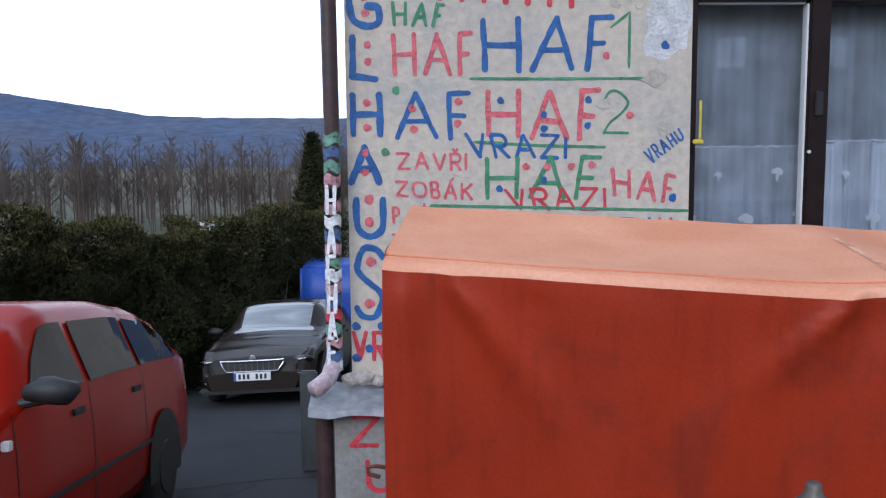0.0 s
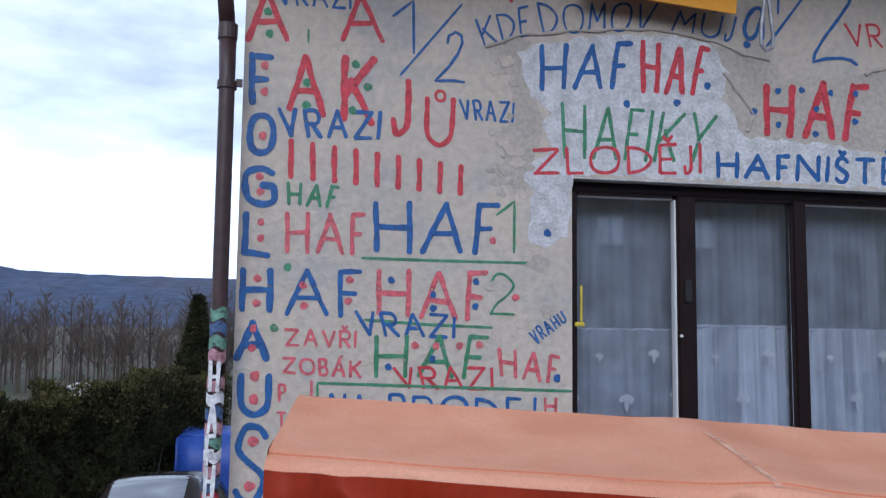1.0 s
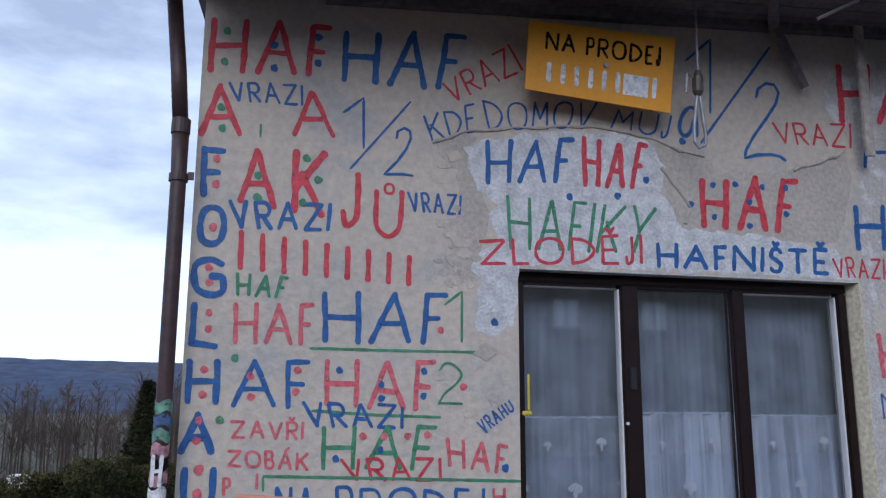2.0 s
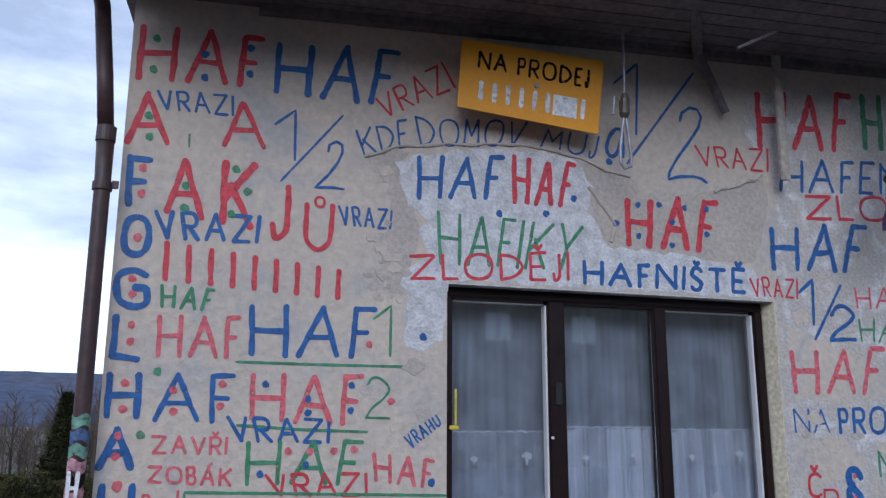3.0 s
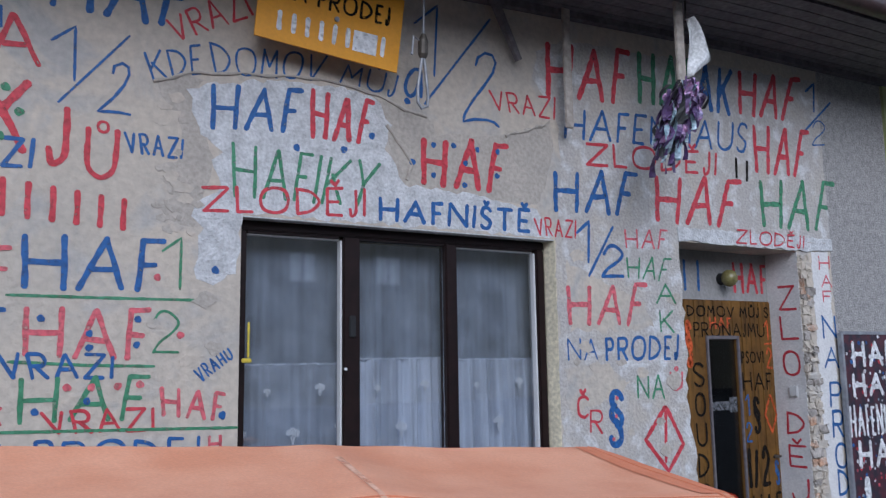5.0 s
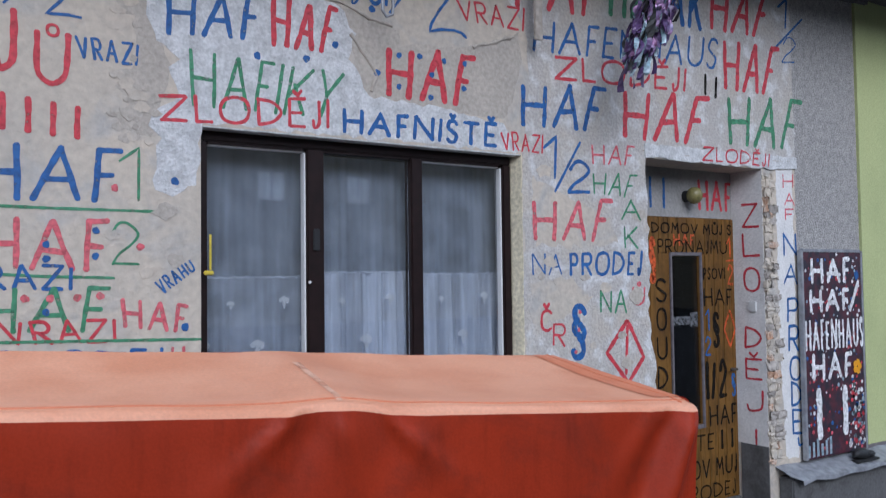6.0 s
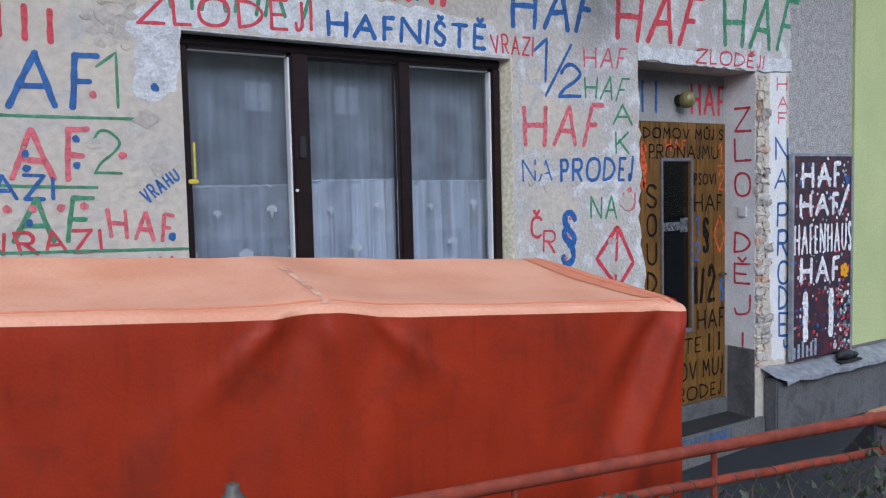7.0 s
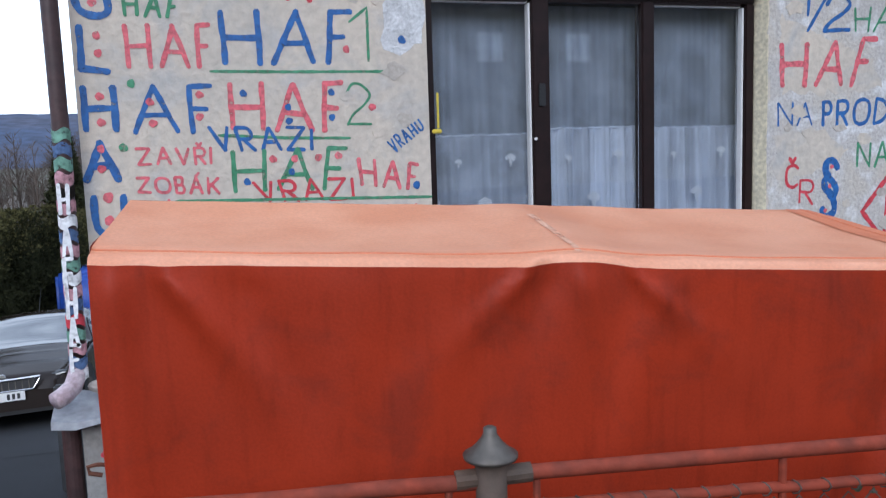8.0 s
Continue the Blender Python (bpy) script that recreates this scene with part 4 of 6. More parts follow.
dots(BLUE, [(0.962, 2.750), (1.079, 2.760), (1.221, 2.756), (1.347, 2.760), (0.959, 2.596), (1.148, 2.678), (1.141, 2.563), (1.341, 2.631)], 0.015)
dots(PINK, [(2.101, 1.470), (2.090, 1.373), (2.066, 1.252)], 0.011)

# ---- the window ----
window_1 = thing("window_1", "three-part dark brown wooden window with white net curtains", "window", kind="structure")
FY0, FY1 = 0.07, 0.14
for name, x0, x1, z0, z1 in (("stile", 0.0, 0.048, WZ0, 2.268), ("stile", 0.509, 0.594, WZ0, 2.268), ("stile", 1.065, 1.132, WZ0, 2.268), ("stile", 1.636, 1.686, WZ0, 2.268), ("head", 0.0, 1.686, 2.270, 2.313), ("bottom_rail", 0.0, 1.686, WZ0 - 0.05, WZ0)):
    part(name, boxed(x0, x1, FY0, FY1, z0, z1, bevel=0.006), BROWN_FRAME, window_1)
for x0, x1 in ((0.499, 0.507), (1.624, 1.633)):
    part("edge_strip", boxed(x0, x1, FY0 + 0.012, FY1 - 0.01, WZ0, 2.252, bevel=0.002), WHITE_EDGE, window_1, "white painted casement edge")
for x0, x1 in ((0.055, 0.489), (0.596, 1.063), (1.134, 1.611)):
    pane = part("pane", boxed(x0, x1, 0.1, 0.105, WZ0, 2.257), GLASS, window_1)
    pane.visible_shadow = False
    part("casement_rail", boxed(x0, x1, FY0 + 0.01, FY1 - 0.012, 2.258, 2.269), BROWN_FRAME, window_1)
for x0, x1 in ((0.057, 0.495), (1.136, 1.617)):
    part("edge_strip", boxed(x0, x1, FY0 + 0.02, FY1 - 0.01, 2.2525, 2.2575), WHITE_EDGE, window_1, "white painted casement edge")
part("lock", boxed(0.535, 0.568, FY0 - 0.012, FY0, 1.80, 1.90, bevel=0.004), BLACK_PLASTIC, window_1, "black lock case")
part("knob", tubed([(0.515, FY0, 1.655), (0.515, FY0 - 0.014, 1.655)], [0.005, 0.007], 10), WHITE_EDGE, window_1, "small white knob")
strap = thing("yellow_strap", "bright yellow strap hooked on the window's edge", "strap")
part("band", boxed(0.031, 0.040, -0.016, -0.008, 1.71, 1.86, bevel=0.002), STRAP_YELLOW, strap)
part("hook", boxed(0.008, 0.050, -0.018, -0.004, 1.69, 1.708, bevel=0.004), STRAP_YELLOW, strap)


def curtain(name, x0, x1, z0, z1, y, folds, mat, label, amp=0.012):
    n, m = 90, 8
    rows = [[(x0 + (x1 - x0) * i / n, y + amp * (0.4 + 0.6 * (1 - j / m)) * (math.sin(folds * math.tau * i / n + 0.8 * math.sin(7.0 * i / n)) + 0.5 * math.sin(2.3 * folds * math.tau * i / n + j * 0.2)), z0 + (z1 - z0) * j / m) for i in range(n + 1)] for j in range(m + 1)]
    return tagged(link(name, sheet(rows), mat, True), label, "curtain", "curtains behind the window")


curtain("net_curtain", 0.03, 0.60, 0.9, 2.27, 0.24, 5, NET, "plain grey net curtain behind the window pane", 0.006)
curtain("net_curtain", 0.605, 1.16, 0.9, 2.27, 0.245, 6, NET, "plain grey net curtain behind the window pane", 0.006)
curtain("net_curtain", 1.165, 1.705, 0.9, 2.27, 0.24, 6, NET, "plain grey net curtain behind the window pane", 0.006)
for x0, x1, f, z1, deep in ((0.57, 1.125, 6, 1.70, 0.030), (1.13, 1.705, 7, 1.69, 0.032), (0.03, 0.565, 4, 1.68, 0.012)):
    lace = curtain("lace_curtain", x0, x1, 0.9, z1, 0.19, f, LACE if x0 > 0.3 else LACE_BACK, "white lace half curtain with embroidered flowers", deep)
    part("heading", tubed([(x0 + (x1 - x0) * i / 30, 0.19 + 0.004 * math.sin(i), z1 + 0.003 * math.sin(i * 2.1)) for i in range(31)], 0.005, 6), LACE, lace)
    # fan-shaped flowers with a short stalk
    for u, cz, big in ((0.05, 1.38, 1.0), (0.50, 1.37, 1.3), (0.93, 1.39, 1.15), (0.27, 1.56, 0.7), (0.74, 1.57, 1.0), (0.98, 1.62, 0.6), (0.14, 1.20, 1.0), (0.70, 1.19, 1.1)):
        cx = x0 + (x1 - x0) * u
        bm = bmesh.new()
        for p in range(7):
            a = -0.25 + p * 0.61
            r, q = (0.0085 + 0.002 * (p % 2)) * big, 0.017 * big * (1 if p < 6 else 0)
            c = Vector((cx + q * math.cos(a), 0.150 - 0.0004 * p, cz + q * 0.8 * math.sin(a)))
            bm.faces.new([bm.verts.new(c + Vector((r * math.cos(t), 0, r * math.sin(t)))) for t in [k * math.tau / 9 for k in range(9)]])
        bm.faces.new([bm.verts.new((cx + dx * big, 0.1468, cz + dz * big)) for dx, dz in ((-0.003, -0.036), (0.003, -0.036), (0.010, -0.008), (-0.010, -0.008))])
        part("lace_flower", bm, MOTIF, lace)

# ---- the doorway ----
door_1 = thing("door_1", "brown wooden plank door with a narrow dark pane, lettered all over", "door", kind="structure")
LX0, LX1, LZ0, LZ1 = DX0 + 0.01, DX1 - 0.004, 0.17, 2.05
bm = boxed(LX0, 3.119, DOOR_Y, DOOR_Y + 0.05, LZ0, LZ1)
box(bm, 3.39, LX1, DOOR_Y, DOOR_Y + 0.05, LZ0, LZ1)
box(bm, 3.119, 3.39, DOOR_Y, DOOR_Y + 0.05, LZ0, 0.687)
box(bm, 3.119, 3.39, DOOR_Y, DOOR_Y + 0.05, 1.797, LZ1)
part("leaf", bm, WOOD, door_1)
x = LX0 + 0.004
while x < LX1 - 0.03:
    w = 0.088
    if not 3.05 < x + w / 2 < 3.45:
        part("plank", boxed(x, min(x + w - 0.003, LX1), DOOR_Y - 0.006, DOOR_Y, LZ0 + 0.004, LZ1 - 0.004, bevel=0.002), WOOD, door_1)
    else:
        for a, b in ((LZ0 + 0.004, 0.66), (1.82, LZ1 - 0.004)):
            part("plank", boxed(x, min(x + w - 0.003, LX1), DOOR_Y - 0.006, DOOR_Y, a, b, bevel=0.002), WOOD, door_1)
    x += w
part("door_pane", boxed(3.125, 3.384, DOOR_Y + 0.012, DOOR_Y + 0.02, 0.69, 1.795), DOOR_GLASS, door_1, "dark narrow glass pane")
# backing added so the pane shows its reflected grey-blue
part("pane_backing", boxed(3.12, 3.389, DOOR_Y + 0.035, DOOR_Y + 0.045, 0.689, 1.796), PANE_GREY, door_1, "dim grey cloth behind the pane")
for a in ((3.10, 3.119, 0.66, 1.82), (3.39, 3.409, 0.66, 1.82), (3.119, 3.39, 1.797, 1.82), (3.119, 3.39, 0.66, 0.687)):
    part("pane_bead", boxed(a[0], a[1], DOOR_Y - 0.014, DOOR_Y + 0.002, a[2], a[3], bevel=0.003), DARK_WOOD, door_1)
part("pane_sticker", boxed(3.13, 3.30, DOOR_Y + 0.0095, DOOR_Y + 0.0115, 1.345, 1.40), STICKER, door_1, "torn pale sticker")
part("pane_sticker", boxed(3.305, 3.375, DOOR_Y + 0.0095, DOOR_Y + 0.0115, 1.33, 1.425), STICKER, door_1, "torn pale sticker")
part("door_handle", tubed([(3.69, DOOR_Y, 1.03), (3.69, DOOR_Y - 0.05, 1.03), (3.62, DOOR_Y - 0.055, 1.03)], 0.009, 8), DULL_METAL, door_1)
part("threshold", boxed(DX0, DX1, DOOR_Y - 0.03, DEEP, 0.05, 0.168, bevel=0.01), CONCRETE, door_1)
part("over_door", boxed(DX0, DX1, DOOR_Y + 0.005, DEEP, LZ1 + 0.002, DZ1), RECESS, door_1)
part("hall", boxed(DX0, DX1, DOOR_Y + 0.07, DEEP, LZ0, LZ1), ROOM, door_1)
DP = lambda a, b, h=0: (a, DOOR_Y - 0.0065 - 0.00002 * (COUNT[0] % 40) - h, b)
OP = lambda a, b, h=0: (a, DOOR_Y + 0.003 - h, b)
JP = lambda a, b, h=0: (DX1 - 0.006 - h, a, b)


def rect(text, mat, x0, x1, z0, z1, parent, place, width=0.0):
    return word(text, mat, (x0, z0), (x1, z0), (x1, z1), (x0, z1), width, parent, place)


rect("||", BLUE, 2.92, 3.10, 2.10, 2.31, door_1, OP)
rect("HAF", RED, 3.40, 3.74, 2.10, 2.31, door_1, OP)
rect("E DOMOV MŮJ S", BLACK, 2.84, 3.72, 1.94, 2.035, door_1, DP)
stroke(ORANGE, [(3.665, 1.88), (3.70, 1.925), (3.70, 1.79)], 0.013, door_1, DOOR_Y - 0.009)
stroke(ORANGE, [(3.655, 1.765), (3.735, 1.77)], 0.012, door_1, DOOR_Y - 0.009)
rect("HAF", ORANGE, 3.14, 3.34, 1.86, 1.94, door_1, DP)
rect("PRONAJMU", BLACK, 2.99, 3.67, 1.81, 1.905, door_1, DP)
rect("PSOVI", BLACK, 3.42, 3.64, 1.64, 1.72, door_1, DP)
rect("2", ORANGE, 3.67, 3.73, 1.60, 1.74, door_1, DP)
rect("HAF", BLACK, 3.42, 3.71, 1.46, 1.58, door_1, DP)
rect("§", ORANGE, 2.91, 2.98, 1.62, 1.92, door_1, DP)
for k, ch in enumerate("SOUDC"):
    rect(ch, BLACK, 2.965, 3.065, 1.50 - 0.185 * k, 1.65 - 0.185 * k, door_1, DP)
rect("§", BLACK, 3.50, 3.58, 1.18, 1.42, door_1, DP)
stroke(BLUE, [(3.43, 1.40), (3.465, 1.44), (3.465, 1.30)], 0.013, door_1, DOOR_Y - 0.009)
rect("2", BLUE, 3.425, 3.485, 1.13, 1.26, door_1, DP)
stroke(ORANGE, [(3.68, 1.43), (3.62, 1.30), (3.68, 1.18), (3.735, 1.30), (3.68, 1.43)], 0.016, door_1, DOOR_Y - 0.009)
rect("1/2", BLACK, 3.43, 3.64, 0.84, 1.10, door_1, DP)
rect("§", BLUE, 3.68, 3.73, 0.84, 1.00, door_1, DP)
rect("HAF", BLACK, 3.45, 3.73, 0.66, 0.80, door_1, DP)
rect("STE", BLACK, 3.23, 3.49, 0.51, 0.62, door_1, DP)
rect("||", BLACK, 3.55, 3.70, 0.50, 0.63, door_1, DP)
rect("MOV MUJ", BLACK, 3.16, 3.72, 0.33, 0.46, door_1, DP)
rect("PRODEJ", BLACK, 3.16, 3.70, 0.19, 0.29, door_1, DP)
# right jamb: whitewashed above, grey below, with upright letters
part("jamb_coat", boxed(DX1 - 0.005, DX1 + 0.001, 0.002, DOOR_Y + 0.004, 0.53, DZ1), JAMB_WHITE, door_1)
part("jamb_foot", boxed(DX1 - 0.008, DX1 + 0.001, 0.002, DOOR_Y - 0.03, 0.05, 0.53), CONCRETE, door_1, "grey painted foot of the jamb")
for ch, z0, z1 in (("Z", 1.985, 2.15), ("L", 1.79, 1.95), ("O", 1.55, 1.72), ("D", 1.17, 1.32), ("Ě", 0.96, 1.15), ("J", 0.75, 0.90), ("I", 0.46, 0.64)):
    a, b = (0.165, 0.03) if ch != "I" else (0.105, 0.085)
    word(ch, RED, (a, z0), (b, z0), (b, z1), (a, z1), 0.016, door_1, JP)
part("bell_push", boxed(DX1 - 0.02, DX1 - 0.006, 0.06, 0.12, 1.42, 1.49, bevel=0.004), WHITE_EDGE, door_1, "small cream bell push")
porch_lamp = thing("porch_lamp", "small yellowed globe lamp on the doorway's lintel", "wall lamp")
part("globe", lathe([(0.005, -0.055), (0.03, -0.048), (0.05, -0.02), (0.052, 0.01), (0.04, 0.04), (0.02, 0.053)], (3.28, DOOR_Y - 0.07, 2.19)), LAMP_GLASS, porch_lamp, "", True)
part("holder", tubed([(3.28, DOOR_Y + 0.004, 2.19), (3.28, DOOR_Y - 0.03, 2.19)], [0.04, 0.035], 16), BLACK_PLASTIC, porch_lamp)
doormat = tagged(link("doormat", boxed(2.95, 3.70, -0.005, 0.19, 0.067, 0.079, bevel=0.004), RUBBER), "black ribbed rubber doormat on the step", "doormat")
step = thing("doorstep", "worn concrete doorstep with blue painted letters on its face", "doorstep", kind="structure")
part("slab", boxed(DX0 - 0.05, 3.822, -0.03, DOOR_Y - 0.032, -0.6, 0.066, bevel=0.012), STEP_STONE, step)
word("CHCANEJ", BLUE, (2.98, -0.012), (3.46, -0.012), (3.46, 0.060), (2.98, 0.060), 0.010, step, lambda a, b, h=0: (a, -0.0325 - h, b))

# ---- plinth, ledges ----
plinth_right = thing("plinth_right", "grey rendered plinth with a bent zinc ledge", "plinth", kind="structure")
part("plinth_body", boxed(3.83, 8.0, -0.11, -0.002, -0.9, 0.33, bevel=0.01), CONCRETE, plinth_right)
rows = []
for j, (y, z) in enumerate(((0.0, 0.395), (-0.06, 0.372), (-0.12, 0.345), (-0.165, 0.325), (-0.17, 0.300))):
    rows.append([(3.80 + 0.1 * i + (0.06 if i == 0 and j > 2 else 0), y, z + 0.006 * math.sin(i * 1.7 + j) + (0.006 * i if i < 3 and j > 1 else 0)) for i in range(43)])
part("zinc_ledge", sheet(rows, 0.003), SHEET, plinth_right, "bent dull zinc ledge")
plinth_left = thing("plinth_left", "grey plinth with a crumpled zinc ledge and rubble", "plinth", kind="structure")
part("plinth_body", boxed(-1.43, 2.58, -0.13, -0.002, -1.2, 0.655, bevel=0.012), PLINTH_GREY, plinth_left)
rows = []
for j, (y, z) in enumerate(((0.0, 0.745), (-0.08, 0.725), (-0.16, 0.70), (-0.20, 0.69), (-0.205, 0.665))):
    rows.append([(-1.52 + 0.08 * i, y, z + 0.008 * math.sin(i * 2.1 + j * 0.7)) for i in range(50)])
part("zinc_ledge", sheet(rows, 0.003), SHEET, plinth_left, "crumpled pale zinc ledge")
rect("Z", RED, -1.37, -1.25, 0.515, 0.65, plinth_left, lambda a, b, h=0: (a, -0.132 - h, b), 0.02)
rect("U", RED, -1.31, -1.20, 0.33, 0.47, plinth_left, lambda a, b, h=0: (a, -0.132 - h, b), 0.02)
rect("P", RED, -1.33, -1.24, 0.16, 0.30, plinth_left, lambda a, b, h=0: (a, -0.132 - h, b), 0.02)
rnd = random.Random(21)


for k in range(9):
    part("stone", pebble((-1.36 + 0.05 * k, rnd.uniform(-0.07, -0.03), 0.765 + rnd.uniform(-0.01, 0.02)), (rnd.uniform(0.03, 0.05), 0.03, rnd.uniform(0.02, 0.035)), k), STONE, plinth_left)
# broken brick edge beside the doorway
z, k = 0.42, 0
rnd = random.Random(8)
while z < 2.33:
    h = 0.022 + rnd.uniform(0, 0.040)
    x1 = (3.85 if z > 1.2 else 3.885) + rnd.uniform(-0.05, 0.04)
    mid = DX1 + 0.055 + rnd.uniform(-0.02, 0.02)
    for a, b in ((DX1 + 0.002, mid), (mid + 0.006, x1)):
        bm = boxed(a, b, -0.012 - rnd.uniform(0, 0.012), 0.01, z, z + h, bevel=0.006)
        for v in bm.verts:
            v.co += Vector((rnd.uniform(-0.016, 0.016), rnd.uniform(-0.007, 0.006), rnd.uniform(-0.012, 0.012)))
        part("brick", bm, BRICK if rnd.random() < 0.16 else (STONE if rnd.random() < 0.25 else PLASTER), wall_front)
    z += h + 0.003

# ---- painted board beside the door ----
board = thing("painted_board", "tall dark speckled board with white hand-painted words on the ledge", "painted board")
BX0, BX1, BZ0, BZ1 = 4.09, 4.805, 0.405, 1.832
part("panel", boxed(BX0, BX1, -0.045, -0.02, BZ0, BZ1, bevel=0.003), POSTER_DARK, board)
for a in ((BX0 - 0.012, BX0 + 0.012, BZ0, BZ1), (BX1 - 0.01, BX1 + 0.012, BZ0, BZ1), (BX0 + 0.013, BX1 - 0.011, BZ1 - 0.012, BZ1 + 0.01)):
    part("edge", boxed(a[0], a[1], -0.05, -0.018, a[2], a[3], bevel=0.002), SHEET, board)
PP = lambda a, b, h=0: (a, -0.0485 - h, b)
for text, x0, x1, z0, z1, wt in (("HAF", 4.18, 4.66, 1.60, 1.78, 0.032), ("HAF", 4.16, 4.64, 1.40, 1.57, 0.032), ("HAFENHAUS", 4.10, 4.80, 1.14, 1.35, 0.022), ("HAF", 4.17, 4.65, 0.93, 1.12, 0.032), ("||", 4.17, 4.62, 0.53, 0.88, 0.06)):
    rect(text, WHITE, x0, x1, z0, z1, board, PP, wt)
stroke(WHITE, [(4.64, 1.40), (4.76, 1.62)], 0.03, board, -0.0488)
rnd = random.Random(33)
SPECK = [WHITE, PINK, WHITE, TINSEL_PALE, BLUE, RED]
for k in range(300):
    cx, cz, r = rnd.uniform(BX0 + 0.02, BX1 - 0.02), rnd.uniform(BZ0 + 0.02, BZ1 - 0.02), rnd.uniform(0.005, 0.016)
    if k > 225:
        cx, cz, r = rnd.uniform(4.60, 4.79), rnd.uniform(0.45, 0.9), rnd.uniform(0.01, 0.02)
    bm = bmesh.new()
    bm.faces.new([bm.verts.new((cx + r * math.cos(t), -0.0465, cz + r * math.sin(t))) for t in [q * math.tau / 9 for q in range(9)]])
    part("paint_speck", bm, SPECK[rnd.randrange(6)], board)
for k in range(6):
    part("paint_streak", boxed(4.10 + 0.05 * k, 4.125 + 0.05 * k, -0.0475, -0.046, 0.42, 0.50 + 0.02 * (k % 3)), TINSEL_PALE, board)
bm = bmesh.new()
for a in range(5):
    bmesh.ops.create_circle(bm, cap_ends=True, segments=10, radius=0.026, matrix=Matrix.Translation((4.71 + 0.03 * math.cos(a * 1.257), -0.0492 - 0.0003 * a, 1.0 + 0.03 * math.sin(a * 1.257))) @ Matrix.Rotation(math.pi / 2, 4, "X"))
part("painted_flower", bm, SIGN_YELLOW, board)
dots(BLUE, [(4.735, 1.66)], 0.03, board, -0.049)
shoe = thing("old_shoe", "dark worn leather shoe lying on the zinc ledge", "shoe")
part("upper", pebble((4.62, -0.11, 0.40), (0.10, 0.042, 0.04), 3), BLACK_PLASTIC, shoe, "", True)
part("upper_tip", pebble((4.73, -0.10, 0.385), (0.06, 0.04, 0.028), 5), BLACK_PLASTIC, shoe, "", True)
part("sole", boxed(4.52, 4.79, -0.15, -0.07, 0.347, 0.362, bevel=0.005), RUBBER, shoe)

# ---- neighbour ----
neighbour = thing("neighbour_house", "pale yellow-green rendered neighbouring house", "house", kind="structure")
part("wall", boxed(X1 + 0.003, 12.0, -0.02, 0.45, 0.42, 4.6), YELLOW_WALL, neighbour)
part("plinth_band", boxed(X1 + 0.003, 12.0, -0.012, 0.45, 0.39, 0.419), DARK_WOOD, neighbour)

# ---- plain houses across the street, behind the walk ----
opposite = thing("house_opposite", "plain grey rendered house across the street", "house", kind="structure")
part("wall", boxed(-40, 60, -24, -23, -0.5, 6.6), FAR_WALL, opposite)
part("roof", sheet([[(-40.5, -22.6, 6.5), (60.5, -22.6, 6.5)], [(-40.5, -28, 9.2), (60.5, -28, 9.2)]], 0.1), DARK_WOOD, opposite)
for k in range(14):
    x = -35.2 + 11.0 * (k // 2) + 3.3 * (k % 2)
    pane = part("window", boxed(x, x + 0.9, -23.04, -22.97, 4.5, 5.45), FABRIC_WHITE, opposite)
    part("window_cross", boxed(x + 0.42, x + 0.48, -22.969, -22.95, 4.53, 5.42), DARK_WOOD, pane)

# ---- eaves ----
eaves = thing("eaves", "dark weathered boarded eaves with a brown gutter", "eaves", kind="structure")


def eave_z(x):
    return 3.42 + 0.05 * (x - X0) if x < 4 else 3.69


EAVE_DEEP = 0.70
for k in range(7):
    y0 = -EAVE_DEEP / 7 * (k + 1)
    rows = [[(x, y, eave_z(x) + 0.06 + yy) for x in (X0 - 0.08, 0.5, 2.0, 3.2, 5.0, 8.0)] for y, yy in ((y0 + 0.004, 0.0), (y0 + EAVE_DEEP / 7 - 0.004, 0.0))]
    part("soffit_board", sheet(rows, 0.02), DARK_WOOD, eaves)
rows = [[(x, y, eave_z(x) + zz) for x in (X0 + 0.5, 0.5, 2.0, 3.2, 5.0)] for y, zz in ((-0.004, 0.0), (-0.05, 0.0), (-0.05, 0.06), (-0.004, 0.06))]
part("wall_plate", sheet(rows), DARK_WOOD, eaves)
rows = []
for j in range(9):
    a = math.pi * j / 8
    rows.append([(x, -EAVE_DEEP - 0.065 - 0.065 * math.cos(a), eave_z(x) + 0.10 - 0.075 * math.sin(a)) for x in (X0 - 0.12, 0.5, 2.0, 3.2, 5.0, 8.0)])
part("gutter", sheet(rows, 0.004), PIPE, eaves, "", True)
rows = [[(x, y, eave_z(x) + z) for x in (X0 - 0.1, 2.0, 5.0, 8.0)] for y, z in ((-EAVE_DEEP - 0.02, 0.15), (0.5, 0.35), (9.2, 2.5))]
part("roof", sheet(rows, 0.05), DARK_WOOD, eaves)
part("bracket", tubed([(1.0, -0.5, 3.62), (1.31, -0.06, 3.56), (1.466, -0.05, 3.262)], [0.03, 0.03, 0.022], 6), DARK_WOOD, eaves, "broken dark strut")
part("bracket", tubed([(1.205, -0.5, 3.372), (1.425, -0.5, 3.486)], 0.008, 6), DARK_WOOD, eaves)
hung_lath = tagged(link("hanging_lath", boxed(1.735, 1.79, -0.10, -0.085, 2.92, 3.60, bevel=0.004), PALE_WOOD), "thin weathered lath hanging from the eaves", "lath")
cable = thing("hanging_cable", "grey cable with a metal hook hanging from the eaves", "cable")
part("wire", tubed([(0.805, -0.2, 3.55), (0.80, -0.2, 3.21)], 0.007, 8), SHEET, cable)
part("swivel", tubed([(0.80, -0.2, 3.22), (0.797, -0.2, 3.19), (0.795, -0.2, 3.12), (0.795, -0.2, 3.10)], [0.012, 0.024, 0.024, 0.014], 10), DULL_METAL, cable)
